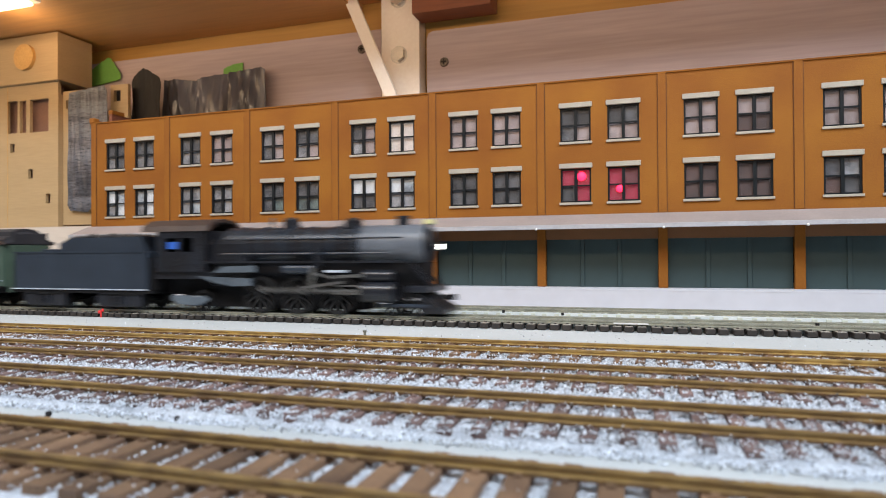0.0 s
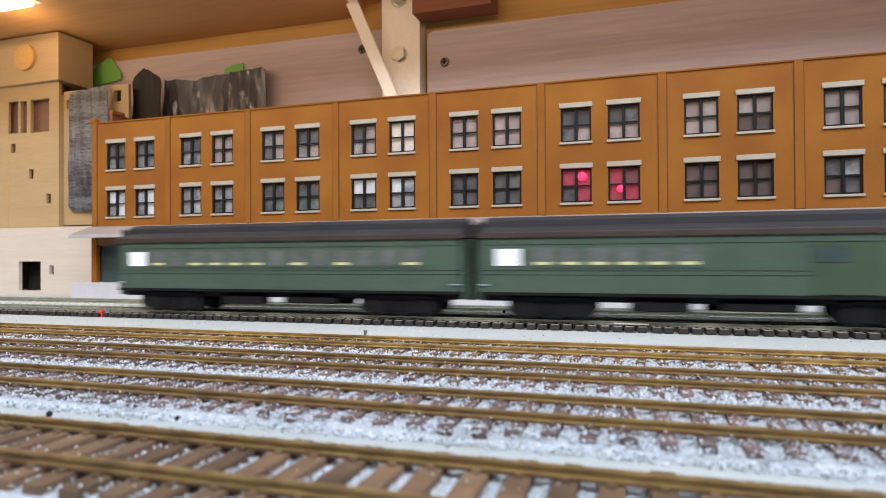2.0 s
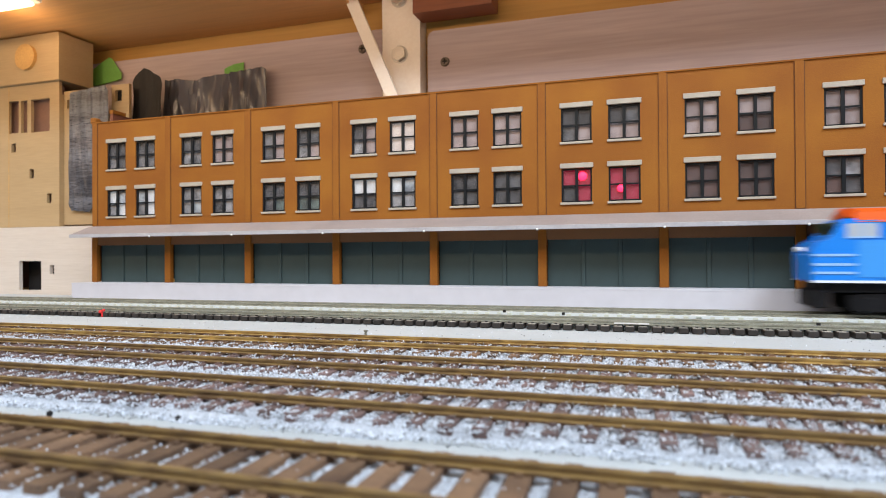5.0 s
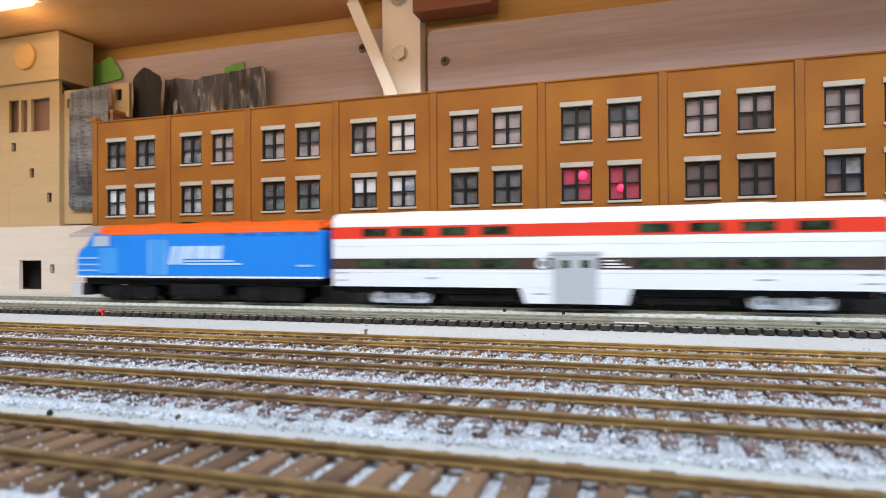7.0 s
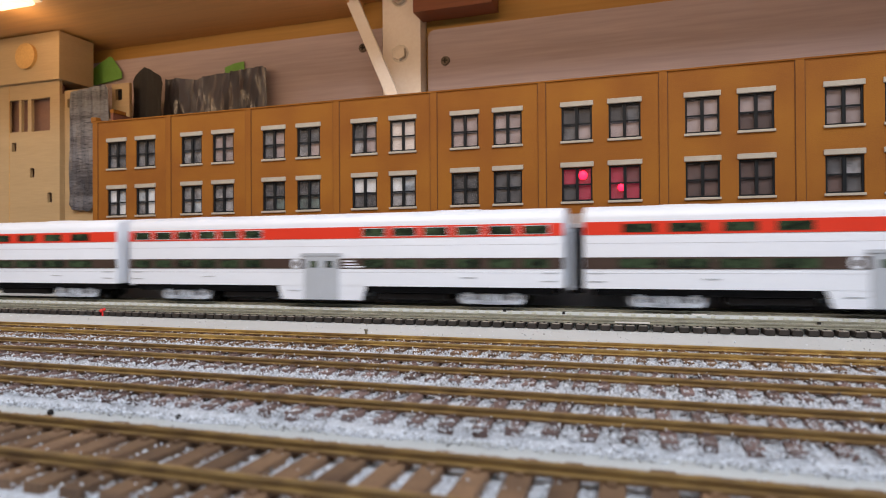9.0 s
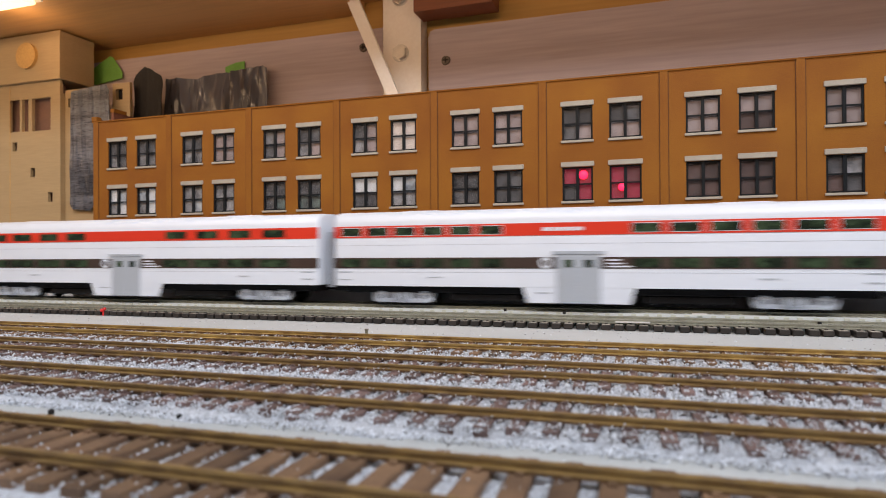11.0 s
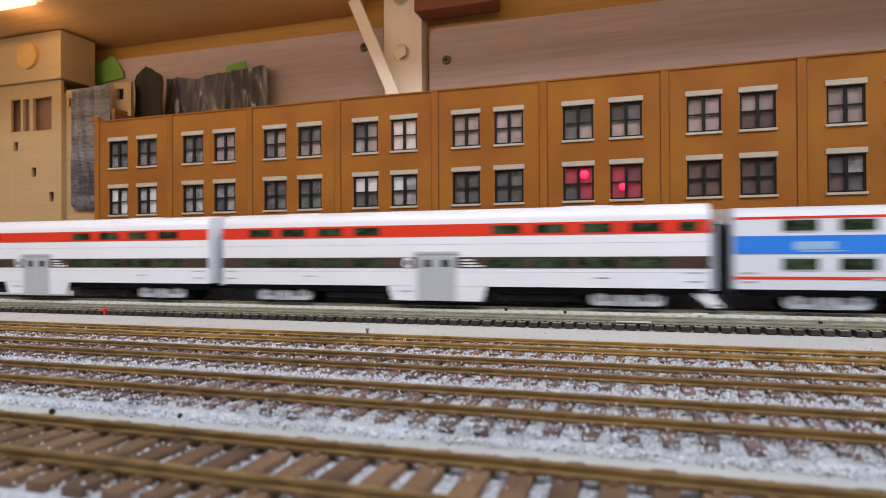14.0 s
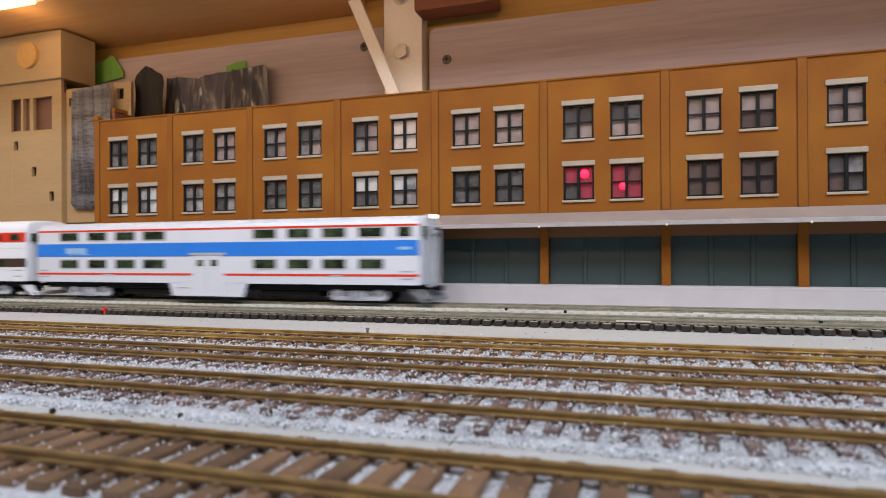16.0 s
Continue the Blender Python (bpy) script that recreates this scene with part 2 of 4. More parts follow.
    if at is not None:
        ob.matrix_basis = pose(*[v * MM for v in at[:3]], *at[3:])
    if label:
        tagged(ob, label)
    return ob


def thing(name, label, category, group="", kind="", at=None):
    ob = new(name)
    ob.empty_display_size = 0.02
    ob.matrix_basis = at if at is not None else Matrix()
    return tagged(ob, label, category, group, kind)


def bms(*boxes, bevel=0.0):
    bm = bmesh.new()
    for b in boxes:
        box(bm, *b, bevel=bevel)
    return bm


MF = pose(0, 0, 0, 0, 0, -0.344)   # the warehouse and wall
MT = pose(0, 0, 0, 0, 0, 0.573)    # the tracks


def setting(name, bm, material, label="", m=None, smooth=False):
    ob = part(name, bm, material, None, label, smooth=smooth)
    if m is not None:
        ob.matrix_basis = m
    return tagged(ob, kind="structure")


GROUND = -4.5
# ---- the large structure ----
setting("ground", bms((-3000, 4600, -160, 519, -24, GROUND)), M_BASE, "pale grey painted layout board")
setting("backdrop", bms((-3000, 4600, 500, 518, GROUND, 420)), M_YELLOW, "yellow pine wall behind the layout", MF)
setting("ceiling", bms((-3000, -234, 356, 499, 239, 257)), M_SHELF, "brown wooden shelf underside above the layout", MF)
setting("ceiling", bms((-233.5, 4600, 400, 499, 249, 267)), M_SHELF, "brown wooden shelf underside past the bracket", MF)
setting("floor", bms((-3200, 4800, -2600, 560, -1120, -1100)), M_ROOM, "plain room floor")
setting("ceiling", bms((-3200, 4800, -2600, 560, 1500, 1560)), M_ROOM, "plain room ceiling")
setting("wall_south", bms((-3200, 4800, -2620, -2600, -1100, 1500)), M_ROOM, "plain room wall")
setting("wall_north", bms((-3200, 4800, 560, 580, -1100, 1500)), M_ROOM, "plain room wall")
setting("wall_west", bms((-3220, -3200, -2600, 560, -1100, 1500)), M_ROOM, "plain room wall")
setting("wall_east", bms((4800, 4820, -2600, 560, -1100, 1500)), M_ROOM, "plain room wall")
# ---- tracks ----
# name, centre, tie pitch, tie length, rail material, tie material, height of the bed
TRACKS = {"commuter": 359.0, "steam": 304.0, "far": 212.2, "mid": 170.1, "near": 129.5, "front": 83.8}
RAIL_H = 1.85


def rail_mesh(material, x0, x1):
    bm = bmesh.new()
    prism(bm, [(-1.1, -RAIL_H), (1.1, -RAIL_H), (1.1, -RAIL_H + 0.5), (0.35, -RAIL_H + 0.7), (0.35, -0.8), (0.55, -0.6), (0.55, -0.1), (0.4, 0),
               (-0.4, 0), (-0.55, -0.1), (-0.55, -0.6), (-0.35, -0.8), (-0.35, -RAIL_H + 0.7), (-1.1, -RAIL_H + 0.5)], x0, x1, "x")
    me = finish(bm, material, "rail")
    me.materials.append(M_RAILFOOT if material in (M_RAIL, M_RAILGOLD) else material)
    for f in me.polygons:
        if f.center.z < -1.35 * MM:
            f.material_index = 1
    return me


def tie_mesh(material, length, width):
    bm = bmesh.new()
    box(bm, -width / 2, width / 2, -length / 2, length / 2, -2.4, 0, bevel=0.3 if material == M_TIEBLACK else 0.18)
    for s in (-1, 1):
        for d in (-1.7, 1.7):
            box(bm, -0.6, 0.6, s * 8.25 + d - 0.5, s * 8.25 + d + 0.5, 0, 0.5)
    me = finish(bm, material, "tie")
    if material == M_TIEBLACK:   # dusty pale tops
        me.materials.append(M_TIEDUST)
        for f in me.polygons:
            if f.normal.z > 0.9 and f.center.z > -0.2 * MM:
                f.material_index = 1
    return me


def track(label, centre, pitch, width, length, rail_material, tie_material, reach, singles, infill=None):
    """Two rails on ties; the ties in the stretch before the camera are single objects, the rest one mesh."""
    t = thing("railway_track", label, "track", "railway tracks", at=MT @ pose(0, centre * MM, 0))
    rm = rail_mesh(rail_material, -3000, 4500)
    for y in (-8.25, 8.25):
        part("rail", rm, None, t, at=(0, y, 0))
    if infill:
        part("infill", bms((-3000, 4500, -6.9, 6.9, GROUND - 0.5, infill)), M_ROAD, t, "pale filler between the rails")
        part("infill", bms((-3000, 4500, 9.6, 15, GROUND - 0.5, infill - 0.6)), M_ROAD, t, "pale filler beside the rail")
        if tie_material == M_PALETRACK:
            part("infill", bms((-3000, 4500, -14.6, -9.6, GROUND - 0.5, infill - 0.12)), M_ROAD, t, "pale filler beside the rail")
    tm = tie_mesh(tie_material, length, width)
    rng = random.Random(int(centre))
    x, far = -reach, []
    while x < reach:
        place = (x + rng.uniform(-0.2, 0.2), rng.uniform(-0.35, 0.35), -RAIL_H + rng.uniform(-0.12, 0.02), 0, 0, rng.uniform(-1.2, 1.2))
        if singles[0] < x < singles[1]:
            part("tie", tm, None, t, at=place)
        else:
            far.append(place)
        x += pitch
    v0 = np.array([v.co for v in tm.vertices])
    f0 = [list(p.vertices) for p in tm.polygons]
    vs, fs = [], []
    for q in far:
        fs += [[i + len(vs) for i in f] for f in f0]
        vs += [(c[0] + q[0] * MM, c[1] + q[1] * MM, c[2] + q[2] * MM) for c in v0]
    me = bpy.data.meshes.new("ties")
    me.from_pydata(vs, [], fs)
    me.materials.append(tie_material)
    tagged(part("ties", me, None, t), kind="stuff")
    return t


track("nickel rails on pale painted-over ties beside the platform", TRACKS["commuter"], 6.5, 2.4, 30, M_STEELRAIL, M_PALETRACK, 1400, (-500, 160), -1.6)
track("grey rails on black plastic ties on a pale bed", TRACKS["steam"], 5.5, 4.1, 28.6, M_STEELRAIL, M_TIEBLACK, 1400, (-440, 160), -1.5)
track("rust-brown rails on brown ties in white ballast", TRACKS["far"], 6.5, 2.9, 30, M_RAILGOLD, M_TIEGOLD, 1000, (-330, 170))
track("rust-brown rails on brown ties in white ballast", TRACKS["mid"], 6.2, 2.9, 30, M_RAIL, M_TIE, 1000, (-270, 150))
track("rust-brown rails on brown ties in white ballast", TRACKS["near"], 6.7, 3.0, 30, M_RAIL, M_TIE, 1000, (-230, 130))
track("rust-brown rails on brown ties in sparse white ballast", TRACKS["front"], 6.6, 3.6, 30, M_RAIL, M_TIEGOLD, 1000, (-160, 100))


def ballast():
    # a lumpy bed
    nx, ny = 640, 220
    xs, ys = np.linspace(-620, 420, nx), np.linspace(58, 240, ny)
    vs, fs = [], []
    for j, y in enumerate(ys):
        for i, x in enumerate(xs):
            n = noise.noise((x * 0.35, y * 0.35, 1.0)) * 0.22 + noise.noise((x * 0.05, y * 0.05, 4.0)) * 0.25
            edge = 236 + 4 * noise.noise((x * 0.03, 7.0, 0.0))
            lo = 97.5 + 1.0 * noise.noise((x * 0.04, 9.0, 0.0))
            hi = 111.5 + 4.0 * noise.noise((x * 0.05, 3.0, 0.0)) + 0.008 * x
            z = (-3.0 if y > 98 else -3.4) + n
            if y > edge:
                z = -5.2
            elif lo < y < hi + 5:
                z = -5.2 + (z + 5.2) * max(0.0, min(1.0, (y - hi) / 3))
            vs.append((x * MM, y * MM, z * MM))
    for j in range(ny - 1):
        for i in range(nx - 1):
            a = j * nx + i
            fs.append((a, a + 1, a + nx + 1, a + nx))
    me = bpy.data.meshes.new("ballast_bed")
    me.from_pydata(vs, [], fs)
    me.materials.append(M_BALLAST)
    me.shade_smooth()
    ob = tagged(new("ballast_bed", me), "lumpy white and grey ballast between the tracks", "ballast", kind="stuff")
    ob.matrix_basis = MT
    # loose granules
    rng = np.random.default_rng(5)
    base = np.array([(1, 0, 0), (-1, 0, 0), (0, 1, 0), (0, -1, 0), (0, 0, 1), (0, 0, -1)], float)
    tri = np.array([(0, 2, 4), (2, 1, 4), (1, 3, 4), (3, 0, 4), (2, 0, 5), (1, 2, 5), (3, 1, 5), (0, 3, 5)])
    pts = []
    for y0, y1, x0, x1, n in ((58, 98, -200, 110, 32000), (109.5, 150, -300, 160, 62000), (150, 192, -400, 200, 58000), (192, 234, -480, 240, 50000)):
        pts.append(np.stack([rng.uniform(x0, x1, n), rng.uniform(y0, y1, n)], 1))
    pts.append(np.stack([rng.uniform(-400, 180, 700), 238 + 52 * rng.uniform(0, 1, 700) ** 1.6], 1))
    pts = np.concatenate(pts)
    BEDS = np.array([212.2, 170.1, 129.5, 83.8])
    PITCH, WIDE = np.array([6.5, 6.2, 6.7, 6.6]), np.array([2.9, 2.9, 3.0, 3.6])
    which = np.argmin(np.abs(pts[:, 1][:, None] - BEDS), 1)
    side = pts[:, 1] - BEDS[which]
    off = np.abs(side)
    along = (pts[:, 0] + 1000.0) % PITCH[which]
    on_tie = np.minimum(along, PITCH[which] - along) < WIDE[which] / 2 + 0.25
    front = pts[:, 1] < 100
    chance = np.where(off < 8.25, np.where(front, 0.012, 0.18), np.where(side < 0, np.where(front, 0.012, 0.06), 0.55))
    chance = np.where((off > 12.6) & ~front, chance + 0.45, chance)
    fill = np.where(off < 8.25, np.where(front, 0.62, 0.85), 1.0)
    patchy = np.array([noise.noise((x * 0.045, y * 0.02, 11.0)) for x, y in pts])
    chance = chance + np.maximum(0, patchy) * np.where(front, 0.03, 0.25)
    fill = fill + np.minimum(0, patchy) * np.where(off < 8.25, 1.1, 0.1)
    near_rail = np.abs(off - 8.25) < np.where(front, 1.2, 0.65)
    ok = rng.random(len(pts)) < np.where((off < 15.2) & on_tie, chance, fill)
    pts = pts[ok & ~near_rail]
    # stray grains caught on the rail feet and tie tops
    strays = []
    for c, x0, x1 in ((129.5, -300, 160), (170.1, -400, 200), (212.2, -480, 240)):
        for rail in (-8.25, 8.25):
            strays.append(np.stack([rng.uniform(x0, x1, 420), c + rail + rng.normal(0, 1.6, 420)], 1))
    stray = sum(len(q) for q in strays)
    pts = np.concatenate([pts] + strays)
    n = len(pts)
    size = rng.uniform(0.15, 0.34, n) * np.where(pts[:, 1] > 150, 1.25, 1.0)
    q = base[None] * rng.uniform(0.6, 1.3, (n, 6, 1)) + rng.normal(0, 0.2, (n, 6, 3))
    ang = rng.uniform(0, 6.28, n)
    c, s = np.cos(ang)[:, None], np.sin(ang)[:, None]
    q = np.stack([q[..., 0] * c - q[..., 1] * s, q[..., 0] * s + q[..., 1] * c, q[..., 2] * 0.8], -1) * size[:, None, None]
    which = np.argmin(np.abs(pts[:, 1][:, None] - BEDS), 1)
    off = np.abs(pts[:, 1] - BEDS[which])
    along = (pts[:, 0] + 1000.0) % PITCH[which]
    on_tie = (np.minimum(along, PITCH[which] - along) < WIDE[which] / 2 + 0.1) & (off < 15)
    z = np.where(pts[:, 1] > 237, GROUND + 0.1, np.where(pts[:, 1] < 113, np.where(off > 15, rng.uniform(-4.4, -3.3, n), rng.uniform(-3.2, -2.5, n)), rng.uniform(-3.0, -2.1, n)))
    z = np.where(on_tie, -RAIL_H + 0.08, z)
    z[-stray:] = -RAIL_H + rng.uniform(0.2, 0.6, stray)
    q += np.stack([pts[:, 0], pts[:, 1], z], -1)[:, None]
    me = bpy.data.meshes.new("ballast")
    me.from_pydata((q.reshape(-1, 3) * MM).tolist(), [], (tri[None] + 6 * np.arange(n)[:, None, None]).reshape(-1, 3).tolist())
    me.materials.append(M_GRAIN)
    ob = tagged(new("ballast", me), "loose white and grey ballast grains around the tracks", "ballast", kind="stuff")
    ob.matrix_basis = MT


def grain_material():
    m = mat("ballast_grains", (0.80, 0.82, 0.86), (0.62, 0.64, 0.68), 900, 3000, 0.8)
    n, l = m.node_tree.nodes, m.node_tree.links
    geo, ramp, b = n.new("ShaderNodeNewGeometry"), n.new("ShaderNodeValToRGB"), n["Principled BSDF"]
    for p, c in ((0.08, (0.26, 0.265, 0.28)), (0.36, (0.52, 0.56, 0.62))):
        e = ramp.color_ramp.elements.new(p)
        e.color = (*c, 1)
    ramp.color_ramp.elements[0].color = (0.10, 0.09, 0.085, 1)
    ramp.color_ramp.elements[-1].color = (0.77, 0.82, 0.90, 1)
    l.new(geo.outputs["Random Per Island"], ramp.inputs["Fac"])
    l.new(ramp.outputs["Color"], b.inputs["Base Color"])
    return m


M_GRAIN = grain_material()
ballast()

# ---- the brick warehouse ----
YF, BAY, X0, NB, TOP = 402.6, 73.4, -428.5, 10, 139.6
WIN = [(9.6, 28.6), (38.6, 57.6)]
UP, LOW = (101.2, 122.8), (62.9, 84.3)
house = thing("warehouse_building", "orange-brown brick model warehouse with paired windows and a canopy", "building", at=MF)
END = X0 + NB * BAY
holes = [(X0 + n * BAY + a, X0 + n * BAY + b, *z) for n in range(NB) for a, b in WIN for z in (UP, LOW)]
bm = bmesh.new()
pierced(bm, X0 - 6, END, 47, TOP, YF, YF + 2.6, holes)
part("wall", bm, M_BRICK, house)
part("roof", bms((X0 - 6, END, YF + 3, 480, 131, 133)), M_BRICK, house)
part("side_wall", bms((X0 - 6, X0 - 3.2, YF + 3, 421, 10, TOP + 3.6), (X0 - 6, X0 - 3.2, 421, 460, 10, 152), (X0 - 6, X0 - 3.2, 460, 480, 10, TOP - 6)), M_CORE, house, "red-brown inner face of the end wall")
part("side_cap", bms((X0 - 6.6, X0 - 2.4, 420.6, 434, 152, 155)), M_BRICK2, house)
part("corner_cap", bms((X0 - 6.6, X0 - 1.2, YF - 1.4, YF + 4, TOP + 0.9, TOP + 4.6), bevel=0.3), M_BRICK2, house)
part("parapet", bms((X0 - 3.2, END, YF + 3, YF + 4.5, 131, TOP - 1.2)), M_BRICK, house)
part("coping", bms((X0 - 6.5, END, YF - 0.8, YF + 5, TOP, TOP + 0.9)), M_BRICK2, house)
part("floor", bms((X0 - 3, END, YF + 3, 478, 90, 92)), M_HOLE, house)
part("back_wall", bms((X0 - 3, END, 476, 479, 10, 131)), M_HOLE, house)
pm = finish(bms((-5.0, -0.4, YF - 0.7, YF, 55.5, TOP)), M_BRICK, "pilaster")
# brown strips paint the shadow lines along both edges of each pilaster
M_GROOVE = mat("groove_shade_brown", (0.13, 0.045, 0.009), None, 60, 900, 0.8)
groove_shade = finish(bms((-0.25, 0.25, YF - 0.25, YF, 55.5, TOP)), M_GROOVE, "groove_shade")
post = finish(bms((-5.4, 0, YF - 1.2, YF + 2.6, 9.7, 47), bevel=0.2), M_BRICK2, "post")
for n in range(NB + 1):
    q = part("pilaster", pm, None, house, at=(X0 + n * BAY, 0, 0))
    for dx in (-5.25, -0.15):
        part("groove_shade", groove_shade, None, q, at=(dx, 0, 0))
    part("post", post, None, house, at=(X0 + n * BAY, 0, 0))
part("header_beam", bms((X0 - 5.4, END, YF - 0.2, YF + 2.8, 39.6, 47)), mat("brown_header", (0.20, 0.085, 0.03), None, 40, 900, 0.7), house)
# doors: three green leaves to a bay, with posts between them
leaf = finish(bms((0, 22.4, YF + 3.4, YF + 4.4, 9.7, 40)), M_DOOR, "door")
rib = finish(bms((-1.3, 1.3, YF + 2.4, YF + 3.6, 9.7, 40), bevel=0.25), M_DOOR, "door_post")
for n in range(NB):
    for k in range(3):
        part("door", leaf, None, house, at=(X0 + n * BAY + 0.2 + k * 22.6, 0, 0))
    for k in (1, 2):
        part("door_post", rib, None, house, at=(X0 + n * BAY + k * 22.6, 0, 0))
# windows
fw, fh = 19.0, 21.6
bm = bmesh.new()
for b in ((0, 1.1, 0, fh), (fw - 1.1, fw, 0, fh), (fw / 2 - 0.95, fw / 2 + 0.95, 0, fh)):
    box(bm, b[0], b[1], 0.7, 2.2, b[2], b[3])
for z0, z1 in ((0, 1.1), (fh - 1.2, fh), (fh * 0.47, fh * 0.47 + 0.9)):
    for xa, xb in ((1.1, fw / 2 - 0.95), (fw / 2 + 0.95, fw - 1.1)):
        box(bm, xa, xb, 0.9, 2.1, z0, z1)
M_frame = finish(bm, M_FRAME, "frame")
M_lintel = finish(bms((-0.8, fw + 0.8, -0.9, 0.6, fh, fh + 3.1), bevel=0.2), M_STONE, "lintel")
M_sill = finish(bms((-0.7, fw + 0.7, -1.2, 0.6, -1.5, 0), bevel=0.2), M_STONE, "sill")
M_glass = finish(bms((0.2, fw / 2, 1.5, 1.7, 0.3, fh - 0.3)), M_PANE, "pane")
# cards behind the glass: each pane's reflection, shading or inner light as colour
PANES = {"d": mat("dark_pane_tone", (0.105, 0.11, 0.125), (0.04, 0.042, 0.05), 60, 200, 0.5, vary=0.25),
         "g": mat("grey_pane_tone", (0.19, 0.195, 0.215), (0.055, 0.058, 0.068), 90, 260, 0.5, vary=0.3),
         "G": mat("light_grey_pane_tone", (0.48, 0.49, 0.53), (0.12, 0.125, 0.14), 90, 260, 0.5, vary=0.2),
         "m": mat("mauve_pane_tone", (0.52, 0.43, 0.43), (0.33, 0.26, 0.26), 60, 200, 0.6, vary=0.2),
         "w": mat("pale_pane_tone", (0.78, 0.87, 0.96), (0.26, 0.30, 0.35), 90, 260, 0.5, vary=0.1),
         # W, P, r and q glow in place of light from inside
         "W": mat("white_glow_tone", (0.85, 0.88, 0.92), (0.60, 0.63, 0.68), 60, 200, 0.6, glow=((0.88, 0.95, 1.0), 0.22)),
         "P": mat("warm_glow_tone", (0.88, 0.80, 0.76), (0.70, 0.60, 0.56), 60, 200, 0.6, glow=((1.0, 0.88, 0.80), 0.16)),
         "t": mat("teal_grey_pane_tone", (0.22, 0.30, 0.29), (0.09, 0.11, 0.115), 60, 200, 0.5),
         "b": mat("brown_pane_tone", (0.16, 0.095, 0.085), (0.075, 0.05, 0.05), 60, 200, 0.6, vary=0.15),
         "r": mat("red_glow_tone", (0.42, 0.045, 0.09), (0.24, 0.03, 0.05), 60, 200, 0.6, glow=((1.0, 0.02, 0.10), 0.16)),
         "q": mat("dim_red_glow_tone", (0.24, 0.075, 0.085), (0.13, 0.05, 0.055), 60, 200, 0.6, glow=((1.0, 0.03, 0.10), 0.03))}
mid = fh * 0.47 + 0.45
CARDS = {(k, i, j): finish(bms(((-0.5, fw / 2 - 0.02, fw / 2 + 0.02, fw + 0.5)[2 * i], (-0.5, fw / 2 - 0.02, fw / 2 + 0.02, fw + 0.5)[2 * i + 1], 2.9, 3.2,
                                (-1.0, mid + 0.02)[j], (mid - 0.02, fh + 1)[j])), m, "blind") for k, m in PANES.items() for i in (0, 1) for j in (0, 1)}
# four letters a window (upper panes, then lower ones), window by window along the front
LOOKS = {"up": "ggGg ggGg ggGG mmmm Gmgm ggGm gmGm PPPP mmmm mmmm ddgm dgmm mmmm mmbb mmmm mmmm mmmm ggmm mmmm mmmm",
         "low": "WwGW wWGW GGGw GGgG gggt ggtt WWgg WwGG gggg gggg rrgr rqrr bbbb bbbb gGbg gggg gggg gggg gggg gggg"}
for row, (za, zb) in (("up", UP), ("low", LOW)):
    for i, four in enumerate(LOOKS[row].split()):
        x = X0 + (i // 2) * BAY + WIN[i % 2][0]
        w = new("window")
        w.parent, w.matrix_basis = house, pose(x * MM, YF * MM, za * MM)
        part("frame", M_frame, None, w)
        part("lintel", M_lintel, None, w)
        part("sill", M_sill, None, w)
        for dx in (0, fw / 2 - 0.2):
            g = part("pane", M_glass, None, w, at=(dx, 0, 0))
            g.visible_shadow = False
        for k, letter in enumerate(four):
            part("blind", CARDS[letter, k % 2, 1 - k // 2], None, w)
# little lamps inside: two red; the white glow is put into the pane cards
for x, z, m in ((-39.0, 79.5, M_BULB_RED), (-15.6, 71.0, M_BULB_RED)):
    bm = bmesh.new()
    ball(bm, 0, 0, 0, 2.4 if x > -30 else 2.9, 1.0)
    part("small_bulb", bm, m, house, "glowing bulb behind the glass", at=(x, YF + 2.6, z), smooth=True)
# canopy
bm = bmesh.new()
prism(bm, [(YF - 0.2, 55.2), (YF - 0.2, 53.4), (383.6, 45.9), (383.6, 47.9)], X0 - 8.5, END, "x")
canopy = part("canopy", bm, M_CANOPY, house, "greyish tan sloping canopy over the doors")
part("edge_strip", bms((X0 - 8.6, END, 382.9, 383.8, 45.5, 48.1), bevel=0.15), M_EDGE, canopy)
bm = bmesh.new()
ball(bm, 0, 0, 0, 0.75)
bead = finish(bm, M_PIN, "bead", True)
for n in range(1, NB):
    part("bead", bead, None, canopy, "tiny white bead", at=(X0 + n * BAY - 2.7, 382.6, 45.6))
plat = thing("loading_platform", "long white painted loading platform before the warehouse doors", "platform", at=MF)
part("front_wall", bms((X0 - 9, END, 385.8, 388.8, GROUND, 8.6)), M_PLAT, plat)
part("deck", bms((X0 - 9.3, END, 385.7, YF + 6, 8.6, 9.7), bevel=0.1), M_PLAT, plat)
part("end_wall", bms((X0 - 9, X0 - 6, 388.8, YF + 6, GROUND, 8.6)), M_PLAT, plat)

# ---- the bare plywood tower ----
YT = 441
tower = thing("station_tower", "unpainted plywood model tower with a round clock disc", "tower", at=MF @ pose(-0.004, 0, 0))
hl = [(-574.5, -561.4, 148, 178.5), (-558.6, -550.4, 147.6, 178), (-545.8, -522.7, 147.3, 178), (-570.8, -565, 129.8, 138.2),
      (-547.9, -542.2, 104.2, 113), (-526.2, -520.6, 80.3, 89.4)]
bm = bmesh.new()
pierced(bm, -660, -511, 58.6, 192.6, YT, YT + 3, hl)
part("front", bm, M_WOOD, tower)
bm = bmesh.new()
pierced(bm, -660, -452, GROUND, 58.4, YT - 0.6, YT + 3, [(-560, -532.4, -0.5, 26.7), (-522, -516.5, 14.6, 22.9)])
part("base", bm, M_WOODBASE, tower, "pale plywood base with a square doorway")
part("side", bms((-514, -511, YT + 3, 490, GROUND, 181)), M_WOOD, tower)
